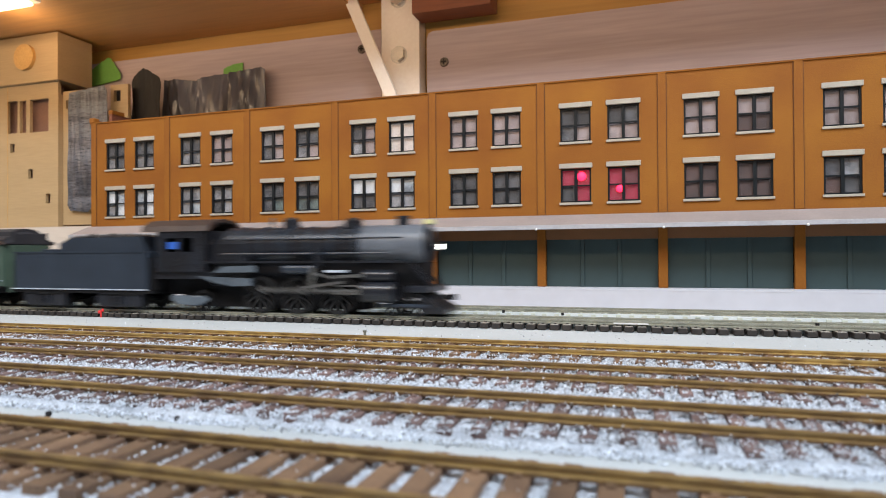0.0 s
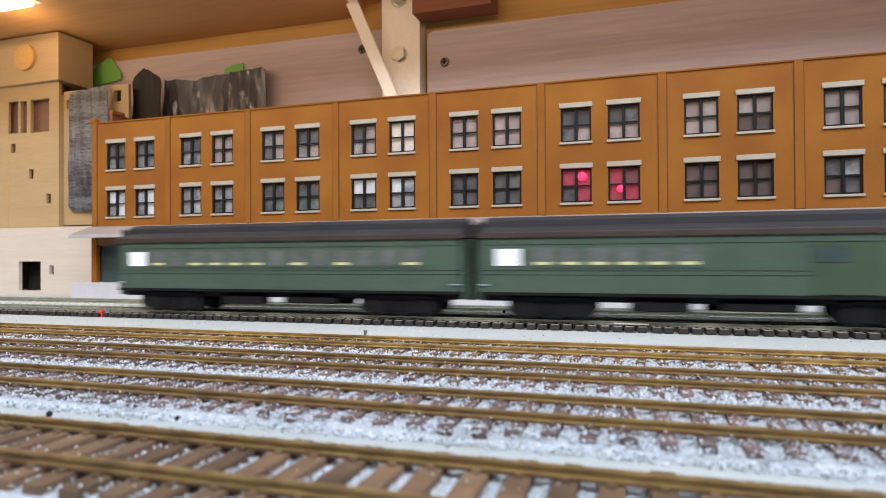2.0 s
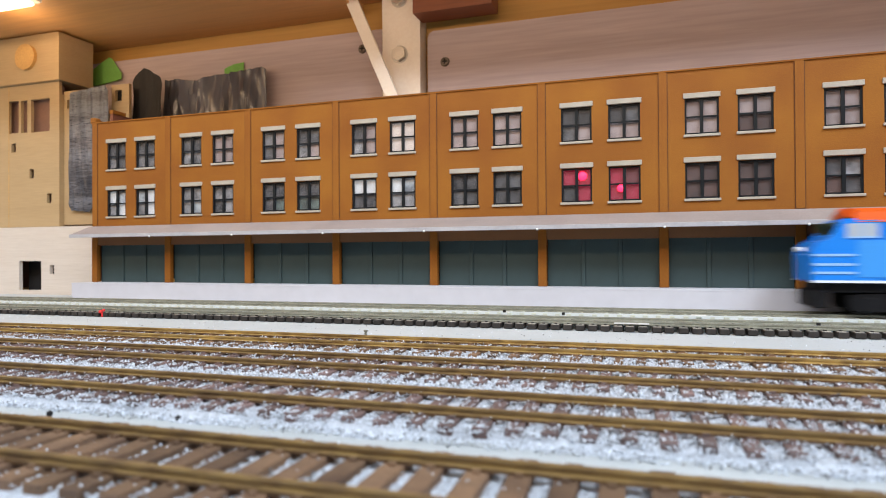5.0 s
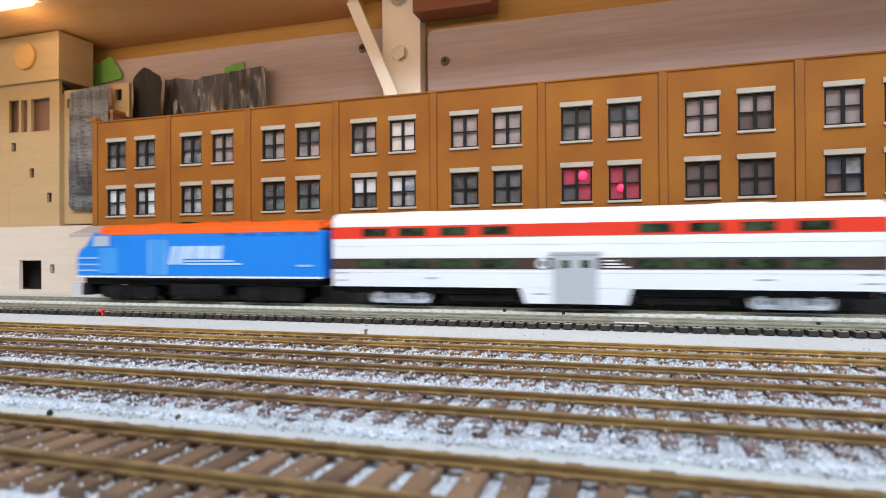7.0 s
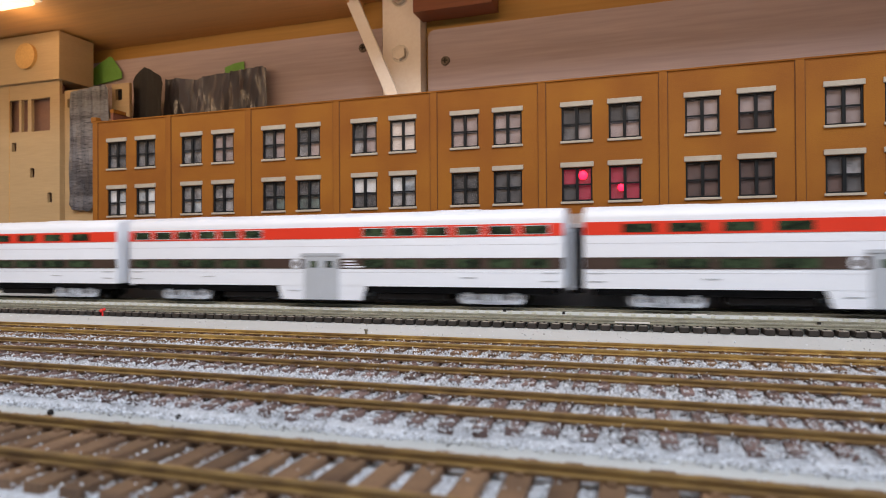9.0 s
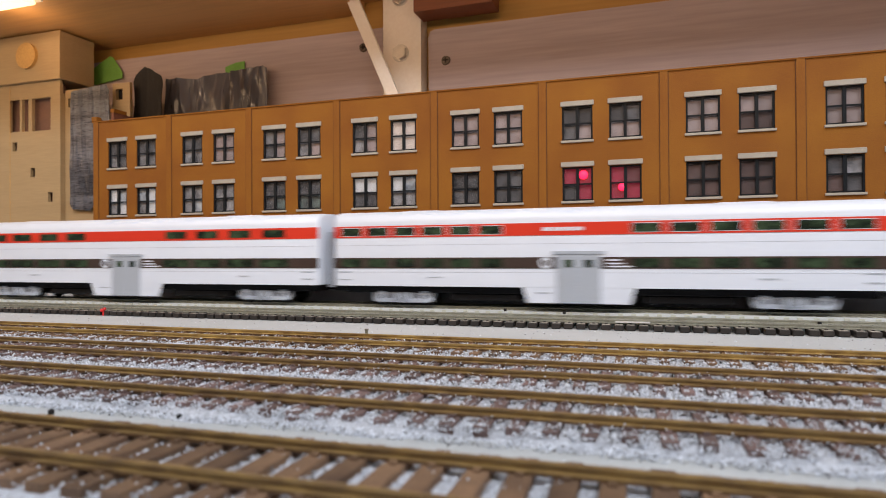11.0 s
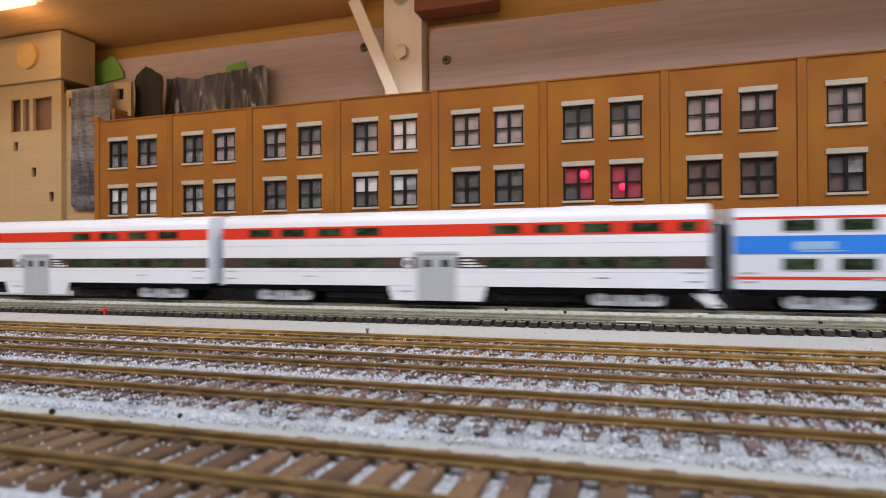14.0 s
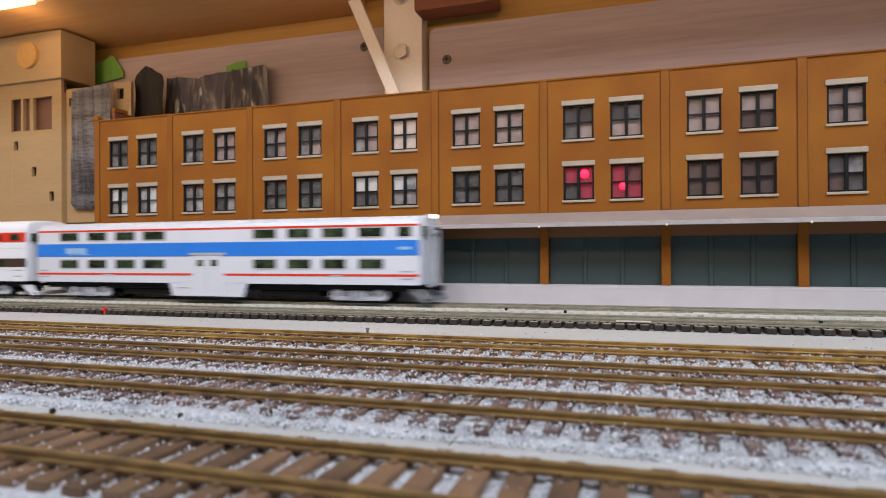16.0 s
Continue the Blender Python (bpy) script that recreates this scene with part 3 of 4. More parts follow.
# black panel paints the dark of the doorway's inside
part("doorway_shade", bms((-566, -515, YT + 14, YT + 16, GROUND, 45)), M_HOLE, tower)
part("core", bms((-650, -515, YT + 27, 488, 0, 190)), M_CORE, tower)
part("inside", bms((-655, -515, YT + 7, YT + 9, 60, 190)), mat("dim_brown_inside", (0.26, 0.14, 0.10), None, 30, 400, 0.8), tower)
part("seam", bms((-574.2, -573.6, YT - 0.15, YT + 0.3, 58.8, 192.4)), M_DISC, tower)
bm = bmesh.new()
pierced(bm, -510.8, -468, 60, 184, YT + 5, YT + 8, [(-507.5, -504.0, 168, 176)])
part("wing", bm, M_WOOD, tower)
# shade behind the wing's hole, painted as a black sheet
part("wing_hole_shade", bms((-510.4, -500, YT + 8.4, YT + 10, 160, 182)), M_HOLE, tower)
bm = bmesh.new()
box(bm, -640, -507, YT - 4, YT + 34, 192.8, 237, bevel=0.4)
part("clock_box", bm, M_WOOD, tower)
bm = bmesh.new()
cyl(bm, -545.5, YT - 5.5, 216.6, 12.0, 3, "y", 32)
part("clock_disc", bm, M_DISC, tower, "round orange wooden disc")
bm = bmesh.new()
pierced(bm, -461, -441, 120, 187, 452, 455, [(-457, -449.5, 172, 182)])
part("annex", bm, M_WOOD, tower)
# likewise a black sheet as the annex hole's shade
part("annex_hole_shade", bms((-460, -446, 455.4, 458, 165, 186)), M_HOLE, tower)

# ---- wall boards, bracket, plastic, tape ----


def board(label, x0, x1, zl, zr, zb):
    bm = bmesh.new()
    prism(bm, [(x0, zb), (x1, zb), (x1, zr), (x0 + 5, zl), (x0 + 1.5, zl - 1.5), (x0, zl - 6)], 490, 499.5, "y")
    t = thing("wall_board", label, "board", at=MF)
    part("plank", bm, M_BOARD, t)
    return t


left_board = board("whitewashed wooden board screwed to the wall", -640, -213, 224, 222, 40)
right_board = board("whitewashed wooden board with a rounded corner screwed to the wall", -172, 1200, 215, 216, 40)


def screw(parent, x, z):
    bm = bmesh.new()
    cyl(bm, 0, 0, 0, 4.2, 1.6, "y", 20, 3.4)
    s = part("screw", bm, M_SCREW, parent, "countersunk cross-head screw", at=(x, 489.6, z))
    part("cross_slot", bms((-2.2, 2.2, -1.3, -0.7, -0.5, 0.5), (-0.5, 0.5, -1.32, -0.72, -2.2, 2.2)), M_HOLE, s)


screw(right_board, -157, 188.5)
screw(left_board, -231, 207)
bracket = thing("shelf_bracket", "cream painted steel shelf upright with hexagonal bolts", "bracket", at=MF)
bm = bmesh.new()
prism(bm, [(-210, 499.4), (-210, 484), (-176.5, 484), (-176.5, 499.4), (-178.5, 499.4), (-178.5, 486), (-208, 486), (-208, 499.4)], 10, 248.8, "z")
part("channel", bm, M_STEEL, bracket)
for z in (149, 196.5, 243):
    bm = bmesh.new()
    cyl(bm, 0, 0, 0, 6.2, 4, "y", 6)
    b = part("bolt", bm, M_BOLT, bracket, "zinc hexagonal bolt", at=(-194.5, 482, z))
    bm = bmesh.new()
    cyl(bm, 0, 2.2, 0, 7.4, 0.6, "y", 24)
    part("washer", bm, M_BOLT, b)
bm = bmesh.new()
prism(bm, [(-240.4, 248.8), (-229.4, 248.8), (-187, 150), (-197.5, 150)], 470, 473, "y")
part("brace", bm, M_STEEL, bracket, "slanting flat steel brace")
blk = thing("wood_block", "red-brown wooden block under the shelf", "block", at=MF)
part("block", bms((-176, -112, 466, 489, 222, 248.8)), M_REDWOOD, blk)


def sheet(name, label, top, low, y, material, ripple, fall, pace=0.06):
    """A hanging sheet between a top and a lower edge, each a list of (x, z), rippled like cloth."""
    bm = bmesh.new()
    x0, x1 = top[0][0], top[-1][0]
    nx, nz = 70, 26
    g = {}
    for i in range(nx + 1):
        x = x0 + (x1 - x0) * i / nx
        zt = float(np.interp(x, [p[0] for p in top], [p[1] for p in top])) + 0.7 * noise.noise((x * 0.25, y, 2.0))
        zb = float(np.interp(x, [p[0] for p in low], [p[1] for p in low])) + 0.7 * noise.noise((x * 0.25, y, 5.0))
        for j in range(nz + 1):
            z = zb + (zt - zb) * j / nz
            w = ripple * (noise.noise((x * pace + z * 0.02, z * 0.012, y)) + 0.35 * noise.noise((x * pace * 3, z * 0.05, y)))
            g[i, j] = bm.verts.new((x, y + w + fall * j / nz, z))
    for i in range(nx):
        for j in range(nz):
            bm.faces.new((g[i, j], g[i + 1, j], g[i + 1, j + 1], g[i, j + 1]))
    out = bmesh.ops.extrude_face_region(bm, geom=list(bm.faces))["geom"]
    for v in out:
        if isinstance(v, bmesh.types.BMVert):
            v.co.y += 0.4
    t = thing(name, label, "tape" if "tape" in name else "sheet", at=MF)
    part("tape" if "tape" in name else "plastic", bm, material, t, smooth=True)


sheet("plastic_sheet", "crumpled black plastic sheet hung above the warehouse roof",
      [(-431, 196), (-408, 194), (-395, 192.5), (-378, 196), (-345, 197), (-324, 198), (-319, 195)], [(-431, 120), (-319, 120)], 476, M_PLASTIC, 6, 4, 0.11)
sheet("plastic_sheet", "black plastic sheet bunched in dark folds",
      [(-450, 190), (-447, 196), (-438, 203), (-432, 201), (-419, 193), (-417, 186)], [(-450, 120), (-417, 120)], 460,
      mat("dull_black_plastic", (0.012, 0.010, 0.010), None, 40, 600, 0.75), 3, 2)
sheet("plastic_sheet", "grey-black plastic sheet hung beside the tower",
      [(-506, 182), (-464, 185), (-461, 180)], [(-506, 78), (-502, 73), (-482, 71), (-461, 90)], 443,
      mat("blue_grey_plastic", (0.135, 0.145, 0.175), (0.035, 0.037, 0.047), 45, 500, 0.3, bump=0.9, stretch=(0.3, 1, 2.5), ends=(0.42, 0.58)), 1.8, 1, 0.1)
sheet("masking_tape", "torn piece of green masking tape on the board",
      [(-526, 217), (-505, 227), (-501, 226), (-489, 210)], [(-526, 200), (-489, 204)], 487.5, M_TAPE, 0.8, 0)
sheet("masking_tape", "small torn end of green masking tape", [(-370, 203), (-360, 206), (-349, 207)], [(-370, 196), (-349, 196)], 488, M_TAPE, 0.5, 0)
lamp = thing("shelf_lamp", "lit lamp tray fixed under the shelf", "lamp", at=MF)
part("housing", bms((-640, -462, 362, 380, 235, 238.8)), M_STEEL, lamp)
part("tube", bms((-636, -466, 364, 378, 231.5, 235), bevel=1.5), M_LAMP, lamp, "glowing warm tube")
flag = thing("red_marker", "small red plastic marker beside the black ties", "marker", at=MT)
bm = bmesh.new()
cyl(bm, -296, 290, -2.6, 0.5, 4.0, "z", 8)
ball(bm, -297, 290, -1.4, 1.1)
ball(bm, -295, 290, -0.6, 0.9)
part("stub", bm, M_RED, flag)

# scraps on the far tracks
for x, y, w in ((-10, 293.5, 15), (52, 313, 8), (88, 297, 7), (26, 340, 7)):
    s = thing("paper_scrap", "small white scrap of card lying on the track", "scrap", "scraps on the far tracks", at=MT)
    part("card", bms((x, x + w, y, y + 2.4, -1.2, -0.7)), M_PIN, s)
for x, y in ((-70, 341), (-37, 333), (75, 309)):
    s = thing("track_nail", "tiny dark nail head beside the rail", "nail", "nails on the far tracks", at=MT)
    bm = bmesh.new()
    cyl(bm, x, y, -0.9, 0.8, 1.4, "z", 10)
    part("nail_head", bm, M_HOLE, s)
CRUMBS = ((-123.5, 106.8), (-93, 111.0))
# dark crumbs on the bare strip beside the front track
for x, y in CRUMBS:
    s = thing("ballast_crumb", "single dark crumb on the bare board", "crumb", "crumbs", at=MT)
    bm = bmesh.new()
    bmesh.ops.create_icosphere(bm, subdivisions=1, radius=0.75, matrix=Matrix.Translation((x, y, GROUND + 0.6)))
    part("crumb", bm, M_HOLE, s)

pin = thing("rail_spike", "small pale spike standing beside the far rail", "spike", at=MT)
bm = bmesh.new()
cyl(bm, -100, 222.8, -0.6, 0.55, 3.6, "z", 8)
cyl(bm, -100, 222.8, 1.3, 0.85, 0.5, "z", 8)
part("spike", bm, M_STEELRAIL, pin)
# ---- rolling stock; each vehicle's own x runs along the track, y across, z up from the rail head ----


def flank(name, span, material, parent, label=""):
    """The same flat piece on each flank; a parent that is such a pair carries one each."""
    x0, x1, z0, z1, half, *rest = span
    out = rest[0] if rest else 0.25
    made = []
    for k, s in enumerate((-1, 1)):
        p = parent[k] if isinstance(parent, tuple) else parent
        ya, yb = (-half - out, -half + 0.15) if s < 0 else (half - 0.15, half + out)
        made.append(part(name, bms((x0, x1, ya, yb, z0, z1)), material, p, label))
    return tuple(made)


ROLLING = []   # wheelsets, with their place on the truck and radius


def truck(parent, x, material, wheel_r, base, axles=2, length=38):
    t = new("truck")
    t.parent, t.matrix_basis = parent, pose(x * MM, 0, 0)
    for s in (-1, 1):
        y = s * 12.6
        bm = bmesh.new()
        prism(bm, [(-length / 2, 4.4), (-length / 2, 9.8), (-length * 0.3, 10.6), (length * 0.3, 10.6), (length / 2, 9.8), (length / 2, 4.4), (length * 0.46, 2.3), (length * 0.1, 1.8),
                   (-length * 0.1, 1.8), (-length * 0.46, 2.3)], y - 0.9, y + 0.9, "y")
        for a in (-base / 2, base / 2):
            box(bm, a - 2.4, a + 2.4, y - 1.6 * (s < 0) - 0.9 * (s > 0), y + 1.6 * (s > 0) + 0.9 * (s < 0), 1.8, 8.8, bevel=0.5)
        for a in (-4, 0, 4):
            cyl(bm, a, y + s * 1.0, 5.6, 1.2, 4.6, "z", 8)
        frame_side = part("side_frame", bm, material, t)
        if material is M_TRUCK:
            # flat plates on the solid frame, coloured as the shade in its gaps
            bm = bmesh.new()
            ya, yb = y + s * 0.9 - 0.12, y + s * 0.9 + 0.12
            for q in (-1, 1):
                prism(bm, [(q * 5.8, 4.0), (q * 10.4, 4.6), (q * 10.4, 6.0), (q * 5.8, 8.4)], ya, yb, "y")
                prism(bm, [(q * 16.6, 4.4), (q * 18.2, 5.4), (q * 18.2, 7.6), (q * 16.6, 8.2)], ya, yb, "y")
                box(bm, q * 2 - 0.6, q * 2 + 0.6, ya, yb, 3.4, 8.0)
                box(bm, q * 13.5 - 1.1, q * 13.5 + 1.1, y + s * 1.6 - 0.12, y + s * 1.6 + 0.12, 4.2, 6.4)
            part("recess_shade", bm, M_RECESS, frame_side, "grey plate painted as a shaded gap between spring and axle box")
    part("bolster", bms((-4, 4, -12, 12, 5, 10)), M_DARK, t)
    for k in range(axles):
        a = -base / 2 + base * k / (axles - 1)
        bm = bmesh.new()
        for s in (-1, 1):
            cyl(bm, 0, s * 8.2, 0, wheel_r, 2.4, "y", 24)
            cyl(bm, 0, s * 7.2, 0, wheel_r + 0.6, 0.6, "y", 24)
        cyl(bm, 0, 0, 0, 1.2, 22, "y", 8)
        w = part("wheelset", bm, M_WHEEL, t, at=(a, 0, wheel_r), smooth=True)
        ROLLING.append((w, a, wheel_r))
    return t


def coupler(parent, x, way):
    bm = bmesh.new()
    box(bm, min(x, x + way * 6), max(x, x + way * 6), -1.2, 1.2, 8.2, 10.4, bevel=0.3)
    box(bm, min(x + way * 4, x + way * 7), max(x + way * 4, x + way * 7), -2.2, 1.6, 7.8, 10.8, bevel=0.4)
    part("coupler", bm, M_DARK, parent)


def roofed(half, zs, zt, bend=0.55):
    """A car's cross-section from sill zs up to the crown zt, with a rounded roof."""
    eave = zt - (zt - zs) * 0.16
    p = [(-half, zs)]
    for k in range(9):
        a = math.pi * (1 - k / 8)
        c, s = math.cos(a), math.sin(a)
        p.append((half * math.copysign(abs(c) ** bend, c), eave + (zt - eave) * s ** 0.8))
    return p + [(half, zs)]


HALF = 18.3


def gallery_car(kind, lettered=False):
    """A two-level commuter car, 290 mm long."""
    silver = kind == "cab"
    label = {"plain": "white two-level passenger car with a red stripe and brown window band",
             "many": "white two-level passenger car with red stripe and many small windows",
             "end": "white two-level cab car with a red stripe and end pilot",
             "cab": "silver two-level cab car with a blue stripe and red lines"}[kind]
    car = thing("passenger_car", label, "train car", "commuter train")
    paint = M_SILVER if silver else M_WHITECAR
    L = 290.0
    crown = 52.6 if silver else 55.6
    bm = bmesh.new()
    prism(bm, roofed(HALF, 11.6, crown), 1.2, L - 1.2, "x")
    ends = [e for e in bm.edges if abs(e.verts[0].co.x - e.verts[1].co.x) < 1e-4]
    bmesh.ops.bevel(bm, geom=ends, offset=1.2, segments=3, affect="EDGES", profile=0.5)
    body = part("body", bm, paint, car, smooth=True)
    for s in (-1, 1):
        bm = bmesh.new()
        prism(bm, [(114.6, 11.8), (117.5, 3.2), (170.8, 3.2), (173.6, 11.8)], s * HALF - 1.2 * (s > 0), s * HALF + 1.2 * (s < 0), "y")
        part("step_skirt", bm, paint, car)
    part("underframe", bms((6, L - 6, -14, 14, 7.6, 11.6), (72, 112, -13, 13, 3.5, 7.6), (178, 222, -13, 13, 3.5, 7.6), bevel=0.5), M_DARK, car)
    # windows and bands
    if kind in ("plain", "end"):
        upper = [(21.3, 37.5), (44, 61), (69.5, 85.3), (93.5, 109.6), (177, 193), (201, 217), (225.5, 241), (250, 265.6)]
    elif kind == "many":
        upper = [(6.2 + 16.9 * i, 18.8 + 16.9 * i) for i in range(6)] + [(172.0 + 19.0 * i, 186.0 + 19.0 * i) for i in range(6)]
    else:
        upper = [(23.1, 38.4), (47.6, 62.7), (71.1, 86.7), (94.1, 111.1), (194.6 - 16.5, 194.6), (203.1, 218.5), (226.9, 241.9), (250.9, 266.1)]
        upper[4] = (178.8, 194.6)
    if silver:
        flank("blue_stripe", (1.6, L - 1.6, 29.0, 37.8, HALF), M_STRIPE_BLUE, car, "broad blue stripe")
        flank("red_line", (1.6, L - 1.6, 46.0, 47.2, HALF - 0.1), M_STRIPE_RED, car, "thin red line below the roof")
        flank("red_line", (1.6, 133, 16.6, 17.9, HALF), M_STRIPE_RED, car, "thin red line")
        flank("red_line", (157, L - 1.6, 16.6, 17.9, HALF), M_STRIPE_RED, car, "thin red line")
        rows = [(40.2, 45.2, upper + [(275.7, 283.7)]), (21.4, 26.5, upper)]
        deck = 0.4
    else:
        flank("red_stripe", (1.6, L - 1.6, 39.8, 46.6, HALF), M_STRIPE_RED, car, "red stripe along the upper windows")
        flank("brown_band", (1.6, L - 1.6, 21.9, 28.0, HALF), M_BROWNBAND, car, "dark brown window band")
        rows = [(41.0, 45.4, upper + ([(274, 283)] if kind == "end" else [])), (22.6, 27.2, [(a - 2.2, b + 2.2) if kind != "many" else (a, b) for a, b in upper])]
        deck = 0.5
    for z0, z1, wins in rows:
        for a, b in wins:
            w = flank("window", (a, b, z0, z1, HALF, deck), M_GREENGLASS, car, "green tinted window")
            if silver or (kind == "many" and z0 > 30):
                edge = 0.7 if silver else 0.3
                flank("window_frame", (a - edge, b + edge, z0 - edge, z1 + edge, HALF, deck - 0.12), M_DOORGREY if silver else M_WHITECAR, w)
    door = flank("door", (133, 156, 3.4, 29.5, HALF, 0.6), M_SILVER if silver else M_DOORGREY, car, "grey centre double door")
    flank("door_header", (131, 158, 29.6, 31.2, HALF, 0.9), M_DOORGREY, door)
    flank("door_seam", (144.3, 144.7, 3.6, 29.4, HALF, 0.7), M_TRUCK, door)
    for a in (137, 147.6):
        flank("door_window", (a, a + 4.6, 22.6, 26.6, HALF, 0.8), M_GREENGLASS, door)
    # markings, too small to read
    marks = [(159, 168, 24.2, 25.0), (159, 172, 22.6, 23.4), (159, 166, 26.0, 26.8)] if not silver else [(28, 46, 31.0, 34.9), (30, 50, 30.0, 30.6), (276, 284, 32.2, 34.0)]
    for a, b, z0, z1 in marks:
        flank("marking", (a, b, z0, z1, HALF, 0.45), M_WHITECAR if not silver else M_LIGHTBLUE, car, "small pale marking")
    if not silver:
        for s in (-1, 1):   # a round emblem on the brown band
            bm = bmesh.new()
            cyl(bm, 127.3, s * (HALF + 0.2), 24.9, 3.1, 0.7, "y", 20)
            disc = part("emblem", bm, M_WHITECAR, car, "round white emblem")
            bm = bmesh.new()
            cyl(bm, 127.3, s * (HALF + 0.5), 24.9, 1.7, 0.4, "y", 16)
            part("emblem_centre", bm, M_BROWNBAND, disc)
    if lettered:
        for a in (126, 131.5, 137, 142.5):
            flank("marking", (a, a + 4.4, 42.2, 44.2, HALF, 0.45), M_WHITECAR, car, "small white marking on the red stripe")
    for a, z in ((60, 16.6), (232, 16.6), (4, 19.4), (4, 15.0), (277, 19.4), (277, 15.0), (122, 8.4)):
        flank("small_plate", (a, a + 8, z, z + 0.6, HALF, 0.3), M_DOORGREY, car)
    for xa, xb, w in ((40, 62, 4), (214, 240, 6)) * (not silver):
        part("roof_vent", bms((xa, xb, -w, w, crown - 0.6, crown + 0.35), bevel=0.3), paint, car)
    for za in (35.2, 19.6) * (not silver):
        flank("body_seam", (2, L - 2, za, za + 0.22, HALF, 0.08), M_SEAM, car)
    for x in (0.0, L):
        way = -1 if x == 0 else 1
        part("end_door", bms((x - 1.0 + 0.6 * way, x + 1.0 + 0.6 * way, -6, 6, 11, 40), bevel=0.3), M_TRUCK if silver or kind == "end" else M_DOORGREY, car)
        # pale at +x, dark at -x: lit and shaded ends put into the paint
        part("diaphragm", bms((min(x, x + way * 3), max(x, x + way * 3), -8, -6, 10, 42), (min(x, x + way * 3), max(x, x + way * 3), 6, 8, 10, 42), (min(x, x + way * 3), max(x, x + way * 3), -8, 8, 42, 44)), M_DOORGREY if way > 0 else M_DARK, car)
        coupler(car, x, way)
    truck(car, 43, M_TRUCK, 5.2, 27)
    truck(car, 248, M_TRUCK, 5.2, 27)
    if kind in ("end", "cab"):
        bm = bmesh.new()
        prism(bm, [(L - 10, 9), (L, 9), (L + 5, 2), (L - 1, 1.5)], -15, -13.5, "y")
        prism(bm, [(L - 10, 9), (L, 9), (L + 5, 2), (L - 1, 1.5)], 13.5, 15, "y")
        box(bm, L - 1, L + 4.4, -15, 15, 1.6, 4.2, bevel=0.5)
        part("pilot", bm, M_RECESS if kind == "cab" else M_WHITECAR, car, "slanting end pilot")
        part("end_window", bms((L - 0.8, L + 0.6, -15, -8, 40, 46), (L - 0.8, L + 0.6, 8, 15, 40, 46)), M_GREENGLASS, car)
    if silver:
        bm = bmesh.new()
        box(bm, L - 3, L + 1.4, -3.4, 3.4, 50.6, 53.4, bevel=0.5)
        h = part("headlight", bm, M_DOORGREY, car)
        bm = bmesh.new()
        for y in (-1.9, 1.9):
            cyl(bm, L + 1.4, y, 52.1, 1.15, 1.2, "x", 14)
        part("headlight_lens", bm, M_HEAD, h, "glowing white headlight")
    return car


def diesel():
    """The blue and orange diesel at the head; its nose is at x = 0 and it runs towards -x."""
    d = thing("diesel_locomotive", "bright blue diesel locomotive with an orange roof", "locomotive", "commuter train")
    H = 17.6
    bm = bmesh.new()
    prism(bm, [(-H, 16), (-H, 45.4), (H, 45.4), (H, 16)], 30, 190, "x")
    bmesh.ops.bevel(bm, geom=[e for e in bm.edges], offset=0.6, segments=2, affect="EDGES")
    part("body", bm, M_BLUE, d)
    bm = bmesh.new()   # cab and nose
    prism(bm, [(0.5, 16), (0, 30), (3, 35.5), (9, 36.6), (14, 46.5), (30.5, 46.5), (30.5, 16)], -H, H, "y")
    bmesh.ops.bevel(bm, geom=[e for e in bm.edges], offset=1.0, segments=2, affect="EDGES")
    part("cab", bm, M_BLUE, d, "blue cab with a short nose")
    bm = bmesh.new()
    prism(bm, [(-H - 0.15, 44.6), (-H + 2, 49.5), (-H + 7, 51.6), (0, 52.2), (H - 7, 51.6), (H - 2, 49.2), (H + 0.15, 44.6)], 17, 189.5, "x")
    bmesh.ops.bevel(bm, geom=[e for e in bm.edges if abs(e.verts[0].co.x - e.verts[1].co.x) < 1e-4], offset=2.5, segments=3, affect="EDGES")
    roof = part("roof", bm, M_ORANGE, d, "orange roof")
    bm = bmesh.new()
    cyl(bm, 0, 0, 51.8, 7.5, 1.6, "z", 20)
    cyl(bm, 0, 0, 52.8, 5.5, 0.5, "z", 20)
    fan = finish(bm, M_ORANGE, "roof_fan")
    for x in (62, 98, 122, 160):
        part("roof_fan", fan, None, roof, at=(x, 0, 0))
    part("exhaust", bms((76, 82, -5, 5, 51.6, 53.2), bevel=0.4), M_DARK, roof)
    part("windshield", bms((10.2, 13.4, -13, -1.2, 38.5, 44.8), (10.2, 13.4, 1.2, 13, 38.5, 44.8)), M_GREENGLASS, d)
    cw = flank("side_window", (15.5, 28.5, 37.8, 44.0, H, 0.3), M_DOORGREY, d, "pale grey cab window")
    flank("window_frame", (21.8, 22.5, 37.8, 44.0, H, 0.5), M_LIGHTBLUE, cw)
    flank("window_frame", (15.2, 28.8, 37.0, 37.8, H, 0.5), M_LIGHTBLUE, cw)
    flank("white_line", (0.8, 189.5, 15.8, 17.0, H), M_WHITECAR, d, "thin white line along the sill")
    flank("cab_door", (62, 75, 17.5, 41, H, 0.35), mat("sky_blue_door", (0.06, 0.33, 0.85), None, 30, 900, 0.4), d, "lighter blue engine-room door")
    # slanted pale emblem, shapes only
    pale = mat("pale_blue_emblem", (0.50, 0.68, 0.90), (0.38, 0.58, 0.86), 90, 300, 0.4)
    for s in (-1, 1):
        y0, y1 = (-H - 0.3, -H + 0.1) if s < 0 else (H - 0.1, H + 0.3)
